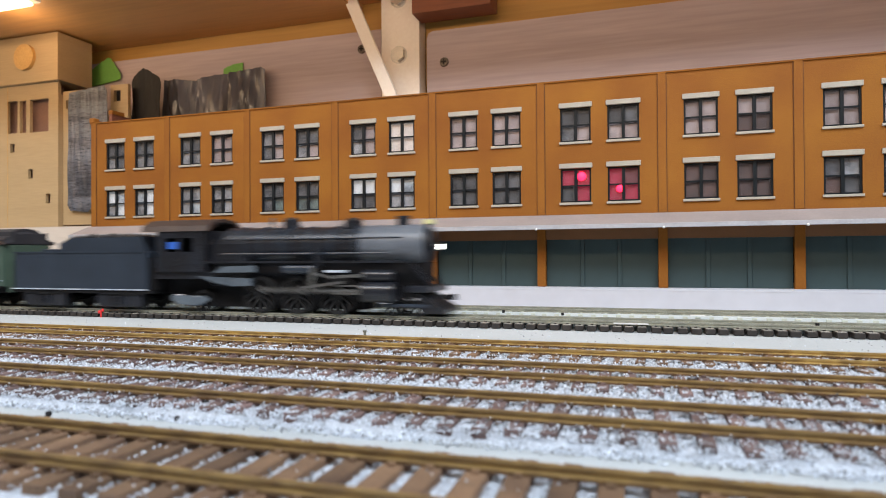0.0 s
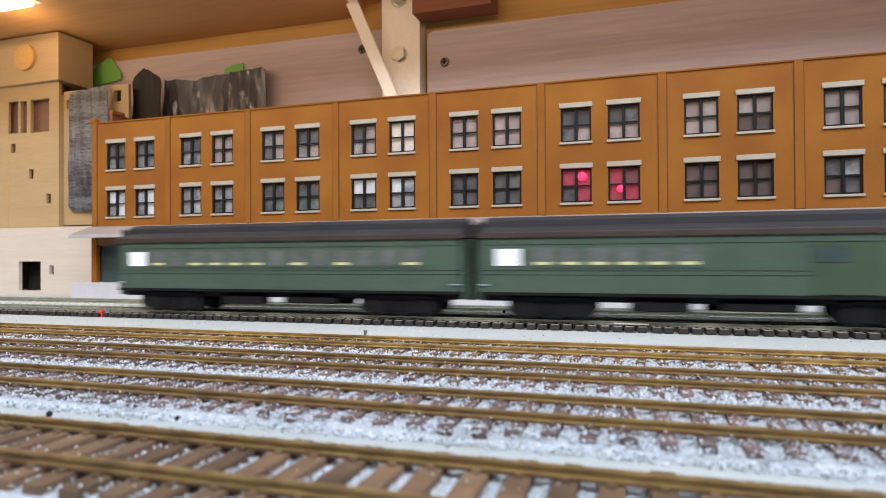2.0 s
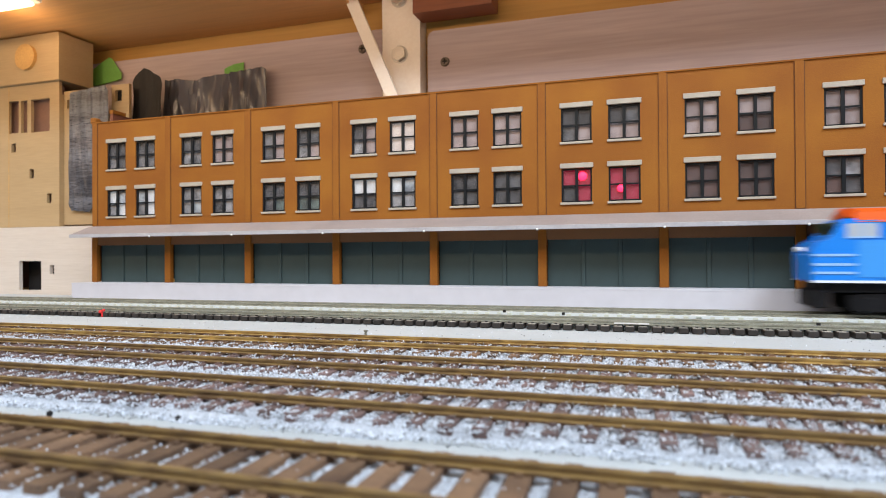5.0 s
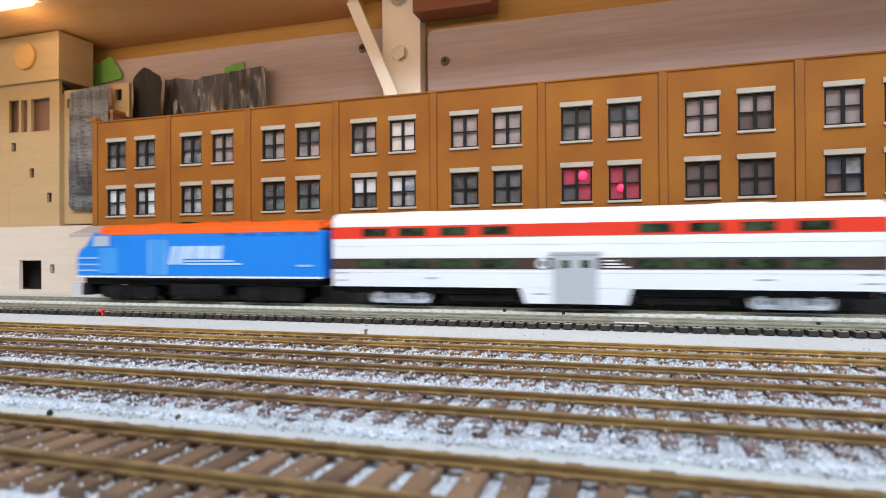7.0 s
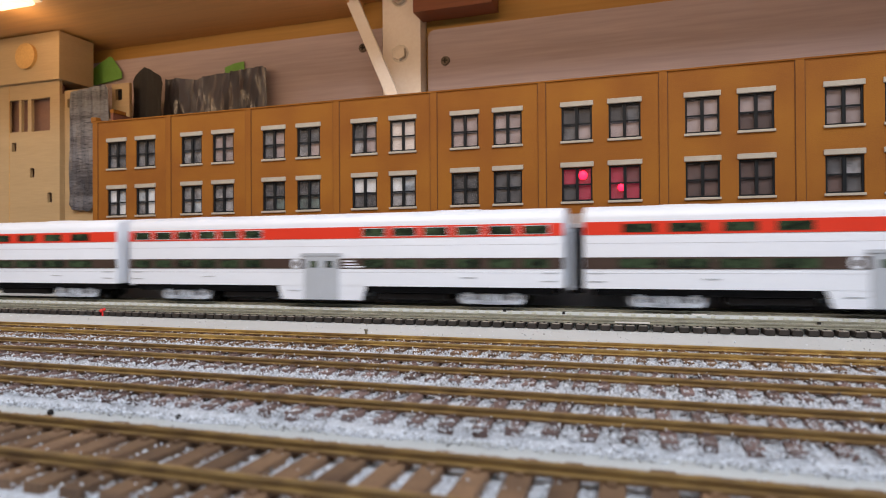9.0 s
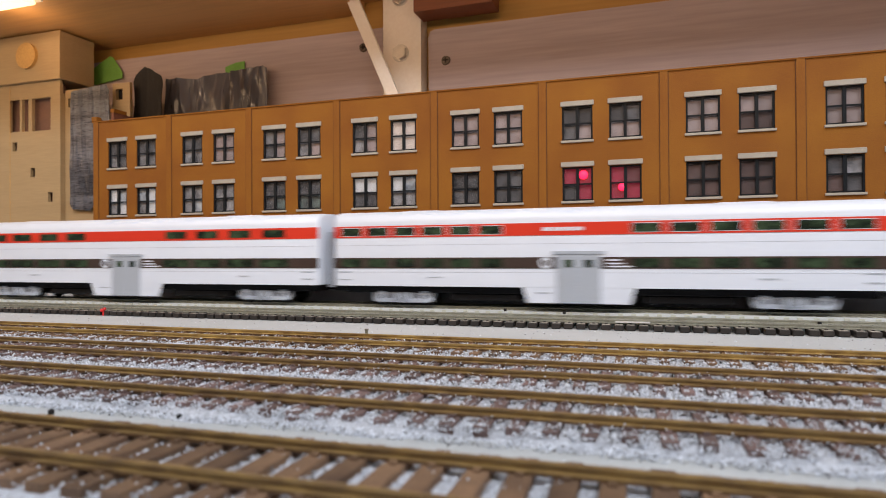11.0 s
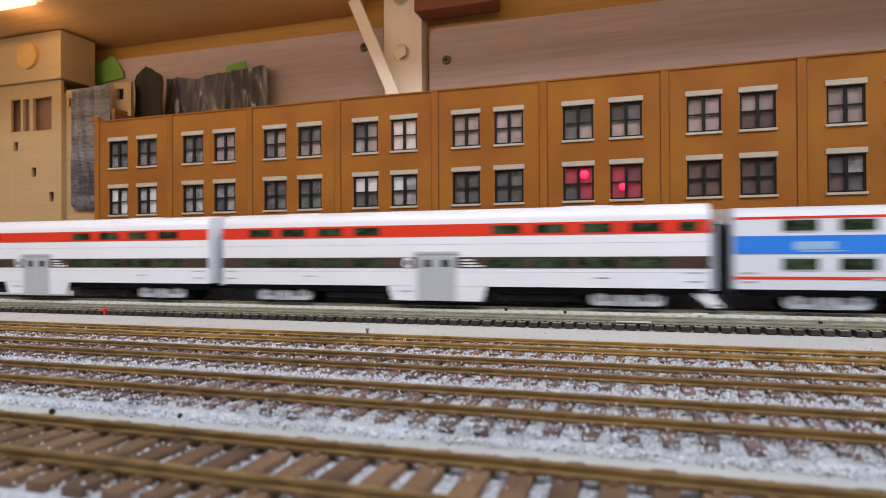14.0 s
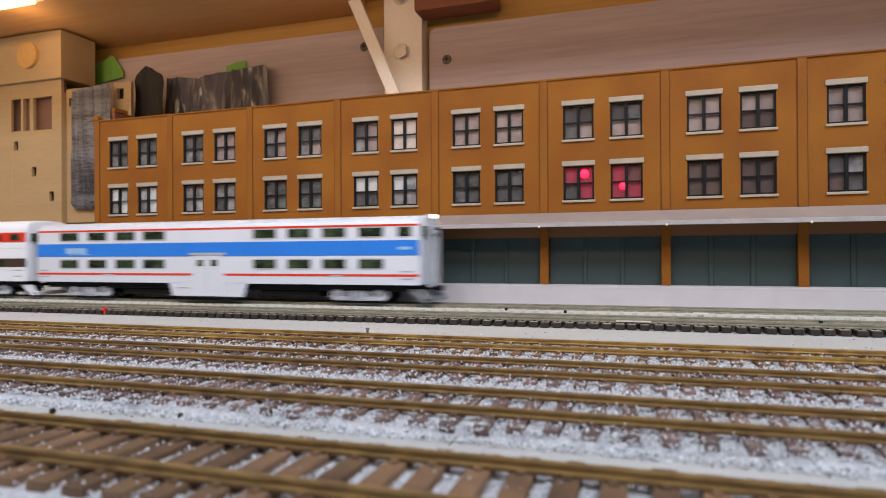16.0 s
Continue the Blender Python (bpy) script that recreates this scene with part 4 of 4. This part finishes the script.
        for outline in ([(77, 24.5), (81.5, 24.5), (84.5, 36.5), (80, 36.5)], [(83, 24.5), (87.5, 24.5), (91, 36.5), (86, 36.5)],
                        [(89, 28.2), (97, 28.2), (99, 36.5), (91.6, 36.5)], [(98, 28.2), (106, 28.2), (107.6, 36.5), (100, 36.5)], [(107, 28.2), (118, 28.2), (119, 36.5), (108.6, 36.5)]):
            bm = bmesh.new()
            prism(bm, outline, y0, y1, "y")
            part("emblem_block", bm, pale, d, "pale slanted block of the emblem")
        part("emblem_line", bms((89, 133, y0, y1, 24.3, 25.4)), pale, d)
        part("emblem_line", bms((89, 127, y0, y1, 26.3, 27.2)), pale, d)
    flank("marking", (172, 183, 23, 24.4, H, 0.3), M_LIGHTBLUE, d)
    flank("cab_panel", (20, 36, 18.5, 36, H, 0.22), mat("cab_side_blue", (0.05, 0.32, 0.86), None, 30, 900, 0.4), d, "lighter blue cab side")
    flank("nose_stripe", (1.2, 19, 20, 21.2, H, 0.3), M_LIGHTBLUE, d)
    flank("nose_stripe", (1.2, 19, 24, 25.2, H, 0.3), M_LIGHTBLUE, d)
    flank("nose_stripe", (1.2, 19, 28.5, 29.7, H, 0.3), M_LIGHTBLUE, d)
    for xg in (120, 134, 148, 162, 176):
        flank("grille", (xg, xg + 10, 42.6, 44.6, H, 0.2), mat("blue_grille", (0.010, 0.15, 0.60), None, 30, 900, 0.5), d)
    for xg in (61.4, 75):
        flank("handrail", (xg, xg + 0.6, 18, 40.5, H, 0.7), M_LIGHTBLUE, d)
    # dark strip paints the shading below the blue body
    flank("sill_shade", (31, 189.5, 14.6, 15.7, H - 0.3, 0.3), M_DARK, d)
    part("underframe", bms((4, 184, -14.5, 14.5, 11, 15.8), (2, 8, -15, 15, 3.5, 12), bevel=0.5), M_DARK, d)
    bm = bmesh.new()
    box(bm, 76, 116, -15.5, 15.5, 3.6, 12.5, bevel=1.5, seg=2)
    part("fuel_tank", bm, M_DARK, d, "black fuel tank")
    bm = bmesh.new()
    for x, y in ((-0.6, -5), (-0.6, 5)):
        cyl(bm, x, y, 32, 1.2, 1.6, "x", 12)
    part("headlight", bm, M_WHITECAR, d)
    truck(d, 40, M_DARK, 5.8, 30, length=46)
    truck(d, 150, M_DARK, 5.8, 30, length=46)
    coupler(d, 186, 1)
    return d


def heavyweight(kind):
    """A dark green clerestory car, 207 mm long; the baggage car has fewer windows."""
    car = thing("passenger_car", "dark green heavyweight baggage car with a dark roof" if kind == "baggage" else "dark green heavyweight passenger car with cream shades", "train car", "steam train")
    L, H = 207.0, 16.8
    part("body", bms((3, L - 3, -H, H, 12.6, 38.6), bevel=0.4), M_GREEN, car)
    for xa in (0.3, L - 3):
        part("vestibule", bms((xa, xa + 2.7, -13, 13, 9, 38), bevel=0.3), M_GREEN, car)
    bm = bmesh.new()
    prism(bm, [(-H - 0.6, 38.6), (-H, 40.8), (-12.5, 43.0), (-9, 43.6), (-9, 46.4), (-6, 48.0), (0, 48.6), (6, 48.0), (9, 46.4), (9, 43.6), (12.5, 43.0), (H, 40.8), (H + 0.6, 38.6)], 0.4, L - 0.4, "x")
    ends = [e for e in bm.edges if abs(e.verts[0].co.x - e.verts[1].co.x) < 1e-4 and min(e.verts[0].co.z, e.verts[1].co.z) > 40]
    bmesh.ops.bevel(bm, geom=ends, offset=3.0, segments=3, affect="EDGES")
    part("roof", bm, M_ROOFCAR, car, "dark grey clerestory roof")
    flank("eave", (0.6, L - 0.6, 38.2, 40.4, H + 0.2, 0.7), M_EAVE, car, "brown eave strip")
    for z in (35.0, 23.2, 21.2):
        flank("belt_rail", (3, L - 3, z, z + 0.7, H, 0.3), M_GREEN, car)
    flank("sill", (3, L - 3, 11.6, 13.0, H - 0.4, 0.6), M_DARK, car)
    xs = [26 + 12.4 * i for i in range(13)] if kind == "coach" else [28 + 12.4 * i for i in range(6)]
    for x in xs:
        w = flank("window", (x, x + 9.2, 25.4, 33.2, H, 0.15), M_WINDOWLIT, car)
        if kind == "baggage" or xs.index(x) not in (1, 6, 8, 10, 11):
            flank("shade", (x + 0.6, x + 8.6, 25.6, 27.0, H, 0.28), M_SHADECREAM, w, "cream shade")
        flank("window_frame", (x - 0.6, x + 9.8, 24.4, 25.3, H, 0.4), M_GREEN, w)
    flank("lit_window", (10.5, 22.5, 25.2, 33.0, H, 0.3), M_LITWIN, car, "bright frosted end window")
    if kind == "baggage":
        for x in (141,):
            dd = flank("baggage_door", (x, x + 26, 13.5, 34.5, H, 0.5), mat("green_door", (0.048, 0.080, 0.046), None, 50, 900, 0.5), car, "green sliding baggage door")
            flank("door_window", (x + 1.5, x + 13, 26.5, 33, H, 0.7), M_DOOR, dd)
    for x in (3.5, L - 7):
        flank("handrail", (x, x + 3.5, 16, 16.5, H, 0.7), M_TRUCK, car)
    bm = bmesh.new()
    box(bm, 6, L - 6, -12, 12, 8.6, 11.6)
    box(bm, 70, 96, -15, -8, 5.0, 9.5, bevel=0.5)
    box(bm, 108, 138, -15, -9, 5.8, 9.5, bevel=0.5)
    cyl(bm, 120, 10, 7, 3, 34, "x", 12)
    part("underframe", bm, M_DARK, car)
    truck(car, 36, M_DARK, 5.6, 26, 3, 40)
    truck(car, L - 36, M_DARK, 5.6, 26, 3, 40)
    coupler(car, 0, -1)
    coupler(car, L, 1)
    return car


def tender():
    t = thing("locomotive_tender", "slate-black steam locomotive tender heaped with coal", "tender", "steam train")
    part("tank", bms((2, 99.5, -15.5, 15.5, 11.5, 33.4), bevel=0.6), M_SLATE, t)
    bm = bmesh.new()
    prism(bm, [(34, 33.2), (34, 38.5), (42, 41.6), (94, 41.6), (97, 33.2)], -12.5, 12.5, "y")
    part("coal_bunker", bm, M_SLATE, t)
    rng = random.Random(3)
    bm = bmesh.new()
    for k in range(140):
        x = rng.uniform(37, 94)
        bmesh.ops.create_icosphere(bm, subdivisions=1, radius=rng.uniform(0.9, 2.0), matrix=Matrix.Translation((x, rng.uniform(-11, 11), 41.2 + rng.uniform(0, 1.8) * math.sin((x - 34) / 64 * math.pi))))
    tagged(part("coal", bm, M_BLACK, t, "heap of black coal"), kind="stuff")
    part("hatch", bms((10, 20, -4, 4, 33.2, 35.4), bevel=0.4), M_SLATE, t)
    # the second box is an added dark filler for shade before the cab
    part("sill", bms((0, 103, -15, 15, 9.6, 11.5), (99.5, 104, -13, 13, 11.5, 30)), M_DARK, t)
    flank("sill_line", (1, 100, 11.4, 12.0, 15.4, 0.4), M_TRUCK, t)
    flank("rim", (2, 99.5, 32.8, 33.8, 15.4, 0.5), M_SLATE, t)
    truck(t, 24, M_BLACK, 5.6, 22, length=32)
    truck(t, 79, M_BLACK, 5.6, 22, length=32)
    coupler(t, 0, -1)
    return t


DRIVERS, DR = (66.0, 89.0, 112.0), 9.8


def steam_engine():
    """The steam locomotive: cab at x = 0, pilot at x = 171. Returns it with its turning wheels and rods."""
    e = thing("steam_locomotive", "black steam locomotive with side rods and a lit headlight", "locomotive", "steam train")
    bm = bmesh.new()
    cyl(bm, 84, 0, 35.5, 10.6, 82, "x", 32, 9.9)
    boiler = part("boiler", bm, M_BLACK, e, smooth=True)
    bm = bmesh.new()
    cyl(bm, 141.5, 0, 35.5, 10.6, 34, "x", 32)
    smoke = part("smokebox", bm, mat("graphite_smokebox", (0.13, 0.15, 0.18), (0.08, 0.092, 0.112), 60, 1200, 0.4), e, "graphite grey smokebox", smooth=True)
    bm = bmesh.new()
    cyl(bm, 159.4, 0, 35.5, 8.6, 2.4, "x", 28)
    cyl(bm, 161, 0, 35.5, 3, 1.6, "x", 16)
    part("smokebox_door", bm, M_BLACK, smoke)
    for x in (52, 66, 80, 94, 108, 122):
        bm = bmesh.new()
        cyl(bm, x, 0, 35.5, 11.0 - 0.3 * (x > 90), 1.2, "x", 32)
        part("boiler_band", bm, M_SLATE, boiler)
    part("firebox", bms((34, 60, -12, 12, 14, 40), bevel=3, ), M_BLACK, e)
    # cab with window openings
    bm = bmesh.new()
    for s in (-1, 1):
        pierced(bm, 4, 36, 22, 44.5, s * 15.2 - 0.5, s * 15.2 + 0.5, [(10, 18, 33, 40.5), (20, 28, 33, 40.5)])
    box(bm, 34.5, 36, -14.6, 14.6, 22, 44.5)
    part("cab", bm, M_BLACK, e, "satin black cab")
    bm = bmesh.new()
    prism(bm, [(-16.4, 44.2), (-15, 47.2), (-9, 50.4), (0, 51.4), (9, 50.4), (15, 47.2), (16.4, 44.2), (14.6, 44.2), (8, 48.8), (0, 49.8), (-8, 48.8), (-14.6, 44.2)], -6, 38, "x")
    part("cab_roof", bm, M_EAVE, e, "dark brown rounded cab roof")
    part("cab_curtain", bms((10.5, 18, -14.4, -14.0, 34.5, 38.5)), M_CABBLUE, e, "bright blue patch inside the cab window")
    # dark panel in place of the shade inside the open cab
    part("cab_back_shade", bms((3, 4.2, -14, 14, 20, 44)), M_DARK, e, "dark panel painted as the shade in the open cab back")
    part("cab_floor", bms((2, 40, -14, 14, 18, 22)), M_BLACK, e)
    bm = bmesh.new()
    cyl(bm, 145, 0, 47.6, 3.0, 6, "z", 18, 3.6)
    part("chimney", bm, M_BLACK, smoke, smooth=True)
    for x, r, z in ((80, 4.4, 48.6), (117, 5.0, 47.4)):
        bm = bmesh.new()
        cyl(bm, x, 0, z - 2, r, 5, "z", 20)
        ball(bm, x, 0, z + 0.6, r, 0.5)
        part("dome", bm, M_BLACK, boiler, smooth=True)
    bm = bmesh.new()
    cyl(bm, 66, 3, 49, 1.0, 5, "z", 10)
    cyl(bm, 70, -3, 49, 1.0, 4, "z", 10)
    part("whistle", bm, M_ROD, boiler)
    bm = bmesh.new()
    cyl(bm, 162, 0, 34.6, 2.2, 5, "x", 18)
    hl = part("headlight", bm, M_BLACK, smoke)
    bm = bmesh.new()
    cyl(bm, 164.8, 0, 34.6, 1.4, 1.0, "x", 18)
    part("headlight_lens", bm, M_HEAD, hl, "glowing warm headlight")
    part("number_board", bms((157, 161, -3, 3, 46, 48.4), bevel=0.3), M_SHADECREAM, smoke, "pale yellow number board")
    # running boards, pipes, cylinders
    for s in (-1, 1):
        part("running_board", bms((36, 150, s * 15 - 3.5 * (s > 0), s * 15 + 3.5 * (s < 0), 26.6, 27.8)), M_BLACK, e)
        bm = bmesh.new()
        cyl(bm, 92, s * 11.6, 31.5, 0.6, 96, "x", 8)
        cyl(bm, 96, s * 10.0, 39.5, 0.45, 104, "x", 8)
        part("handrail", bm, M_SLATE, e)
        bm = bmesh.new()
        cyl(bm, 137, s * 13.4, 12, 5.2, 17, "x", 20)
        cyl(bm, 137, s * 13.0, 20, 3.2, 15, "x", 18)
        part("cylinder", bm, M_BLACK, e, smooth=True)
        bm = bmesh.new()
        cyl(bm, 92, s * 12.4, 23.4, 2.6, 18, "x", 16)
        part("air_tank", bm, M_SLATE, e, smooth=True)
        bm = bmesh.new()
        prism(bm, [(30, 19.6), (64, 18.4), (64, 14.6), (52, 14.2), (40, 16.4)], s * 14.2 - 0.6, s * 14.2 + 0.6, "y")
        part("ash_pan", bm, M_PANPALE, e, "pale blue-grey sloping ash pan")
        bm = bmesh.new()
        prism(bm, [(40, 21.4), (66, 21.8), (66, 25.4), (46, 24.8)], s * 13.6 - 0.6, s * 13.6 + 0.6, "y")
        part("firebox_side", bm, M_PANPALE, e, "pale blue-grey firebox side")
        bm = bmesh.new()   # trailing truck frame
        prism(bm, [(12, 8.8), (33, 8.8), (36, 6.6), (33, 4.6), (27, 3.2), (16, 4.2), (12, 6.4)], s * 12.4 - 0.6, s * 12.4 + 0.6, "y")
        box(bm, 24, 31, s * 12.4 - 1.2, s * 12.4 + 1.2, 3.4, 8.4, bevel=0.4)
        part("trailing_frame", bm, M_PANPALE, e, "pale grey trailing truck frame")
        bm = bmesh.new()   # valve gear
        for a, b, z0, z1, t in ((92, 118, 13.5, 17.0, 0.7), (100, 112, 21.5, 19.0, 0.6), (113, 131, 19.6, 20.4, 0.8)):
            prism(bm, [(a, z0 - t), (b, z1 - t), (b, z1 + t), (a, z0 + t)], s * 14.4 - 0.4, s * 14.4 + 0.4, "y")
        prism(bm, [(98.5, 12), (101, 12), (102, 24), (99.5, 24)], s * 14.9 - 0.4, s * 14.9 + 0.4, "y")
        part("valve_gear", bm, M_ROD, e, "bright steel valve gear")
        part("link_plate", bms((108, 120, s * 15 - 0.3, s * 15 + 0.3, 21.8, 23.0)), M_TRUCK, e, "small pale plate")
        bm = bmesh.new()   # sand and injector pipes over the boiler's flank
        for xp in (76, 84, 113, 121):
            for k in range(7):
                a = 0.35 + k * 0.17
                cyl(bm, xp + (k - 3) * 0.3, s * 11.2 * math.sin(a), 35.5 + 11.2 * math.cos(a), 0.45, 2.3, "z", 6)
        part("sand_pipes", bm, M_SLATE, boiler)
        bm = bmesh.new()
        cyl(bm, 103, s * 13.6, 31.0, 2.2, 7.5, "z", 12)
        cyl(bm, 103, s * 13.6, 26.4, 1.6, 3.0, "z", 12)
        part("air_pump", bm, M_BLACK, e, smooth=True)
        part("lead_frame", bms((136, 162, s * 11.6 - 0.6, s * 11.6 + 0.6, 4.4, 6.2), bevel=0.3), M_SLATE, e)
        part("grab_iron", bms((4.6, 5.2, s * 15.9 - 0.3, s * 15.9 + 0.3, 24, 40)), M_SLATE, e)
        part("cross_guide", bms((112, 131, s * 13.4 - 0.6, s * 13.4 + 0.6, 14.6, 15.4), (112, 131, s * 13.4 - 0.6, s * 13.4 + 0.6, 10.6, 11.3)), M_ROD, e)
    part("frame", bms((6, 160, -5.8, 5.8, 9, 27), (14, 128, -6.2, 6.2, 2.6, 20)), M_DARK, e)
    bm = bmesh.new()
    prism(bm, [(158, 12), (171, 3.4), (171, 1.6), (158, 1.6)], -12, 12, "y")
    box(bm, 152, 164, -14.5, 14.5, 12, 15.2, bevel=0.4)
    part("pilot", bm, M_BLACK, e, "black sloping pilot")
    for y in (-9.0, 7.8):
        bm = bmesh.new()
        prism(bm, [(150, 27), (152, 27), (164, 15), (162, 15)], y, y + 1.2, "y")
        part("pilot_strut", bm, M_BLACK, e)
    coupler(e, 166, 1)
    turning = []

    def axle(x, r, y, spokes):
        bm = bmesh.new()
        cyl(bm, 0, 0, 0, 1.4, 2 * y + 3, "y", 10)
        w = part("wheelset", bm, M_WHEEL, e)
        for s in (-1, 1):
            bm = bmesh.new()
            ring = [[(q * math.cos(2 * math.pi * k / 28), yy, q * math.sin(2 * math.pi * k / 28)) for k in range(28)]
                    for q, yy in ((r, s * (y + 2.6)), (r, s * (y + 0.2)), (r + 0.5, s * (y + 0.2)), (r + 0.5, s * (y - 0.4)), (r * 0.82, s * (y - 0.4)), (r * 0.82, s * (y + 2.6)))]
            vv = [[bm.verts.new(p) for p in row] for row in ring]
            for i in range(6):
                for k in range(28):
                    bm.faces.new((vv[i][k], vv[i][(k + 1) % 28], vv[(i + 1) % 6][(k + 1) % 28], vv[(i + 1) % 6][k]))
            part("tyre", bm, M_WHEEL, w, smooth=True)
            bm = bmesh.new()
            prism(bm, [(math.cos(d) * q, math.sin(d) * q) for q, d in ((r * 0.2, -0.3), (r * 0.86, -0.06), (r * 0.86, 0.06), (r * 0.2, 0.3))], s * (y + 1.4) - 0.8, s * (y + 1.4) + 0.8, "y")
            spoke = finish(bm, M_WHEEL, "spoke")
            for k in range(spokes):
                part("spoke", spoke, None, w, at=(0, 0, 0, 0, 360.0 * k / spokes, 0))
            bm = bmesh.new()
            cyl(bm, 0, s * (y + 1.4), 0, r * 0.26, 3.4, "y", 14)
            part("hub", bm, M_WHEEL, w)
        turning.append((w, x, r))

    for x in DRIVERS:
        axle(x, DR, 7.4, 12)
    for x, r in ((142, 5.5), (156, 5.5), (30, 5.8)):
        axle(x, r, 7.4, 8)
    rods = []
    for s in (-1, 1):
        bm = bmesh.new()
        box(bm, -25.5, 25.5, s * 11.4 - 0.6, s * 11.4 + 0.6, -0.9, 0.9, bevel=0.2)
        for x in (-23, 0, 23):
            cyl(bm, x, s * 11.4, 0, 1.7, 2.0, "y", 12)
        rods.append((part("side_rod", bm, M_ROD, e, "bright steel side rod"), s, "side"))
        bm = bmesh.new()
        box(bm, 0, 34, s * 13 - 0.5, s * 13 + 0.5, -0.9, 0.9, bevel=0.2)
        rods.append((part("main_rod", bm, M_ROD, e, "bright steel main rod"), s, "main"))
    return e, turning, rods


# ---- the trains and their ways ----
COMMUTER = [diesel()] + [gallery_car(k, n == 3) for n, k in enumerate(("plain", "many", "plain", "many", "plain", "end", "cab"))]
AHEAD = len(ROLLING)
STEAM = [heavyweight("coach"), heavyweight("baggage"), tender()]
ENGINE, WHEELS, RODS = steam_engine()


def commuter_at(t):
    """Where the gap behind the diesel is, in mm along the track."""
    pts = [(0.0, 1393.0), (6.3, -22.0), (7.0, -180.0), (8.0, -404.5), (9.0, -628.5), (11.3, -1140.0), (12.5, -1411.0), (14.5, -1861.0), (16.0, -2201.0)]
    return float(np.interp(t, [p[0] for p in pts], [p[1] for p in pts]))


def steam_at(t):
    """The rear end of the baggage car, in mm along the track."""
    pts = [(0.0, -573.0), (2.0, -73.4), (2.5, 51.6), (3.0, 180.5), (3.5, 309.0), (16.0, 3500.0)]
    return float(np.interp(t, [p[0] for p in pts], [p[1] for p in pts]))


def motions():
    times = [0.0, 3.0, 6.3, 7.0, 8.0, 9.0, 11.3, 12.5, 14.5, 16.0]
    for k, car in enumerate(COMMUTER):
        off = -191.0 if k == 0 else 4.0 + 298.0 * (k - 1)
        walk(car, [(t, MT @ pose((commuter_at(t) + off) * MM, TRACKS["commuter"] * MM, 0)) for t in times])
    for car, off in zip(STEAM + [ENGINE], (-210.5, 0.0, 210.5, 313.5)):
        walk(car, [(t, MT @ pose((steam_at(t) + off) * MM, TRACKS["steam"] * MM, 0)) for t in (0.0, 1.0, 2.0, 2.5, 3.0, 3.5, 4.0, 8.0, 16.0)])
    # wheels and rods turn with the way that the engine has gone
    steps = [k / 30 for k in range(0, 481)]
    for k, (w, x, r) in enumerate(ROLLING):
        gone = (lambda t: -225.0 * t) if k < AHEAD else (lambda t: steam_at(t) + 573.0)
        walk(w, [(t, pose(x * MM, 0, r * MM, 0, math.degrees(gone(t) / r), 0)) for t in steps])
    for w, x, r in WHEELS:
        walk(w, [(t, pose(x * MM, 0, r * MM, 0, math.degrees((steam_at(t) + 573.0) / r), 0)) for t in steps])
    for ob, s, kind in RODS:
        rows = []
        for t in steps:
            a = -(steam_at(t) + 573.0) / DR + (0.6 if s < 0 else 0.6 + math.pi / 2)
            px, pz = 4.4 * math.cos(a), 4.4 * math.sin(a)
            if kind == "side":
                rows.append((t, pose((DRIVERS[1] + px) * MM, 0, (DR + pz) * MM)))
            else:
                tilt = math.degrees(math.atan2(pz - 2.5, 34))
                rows.append((t, pose((DRIVERS[1] + px) * MM, 0, (DR + pz) * MM, 0, tilt, 0)))
        walk(ob, rows)


motions()
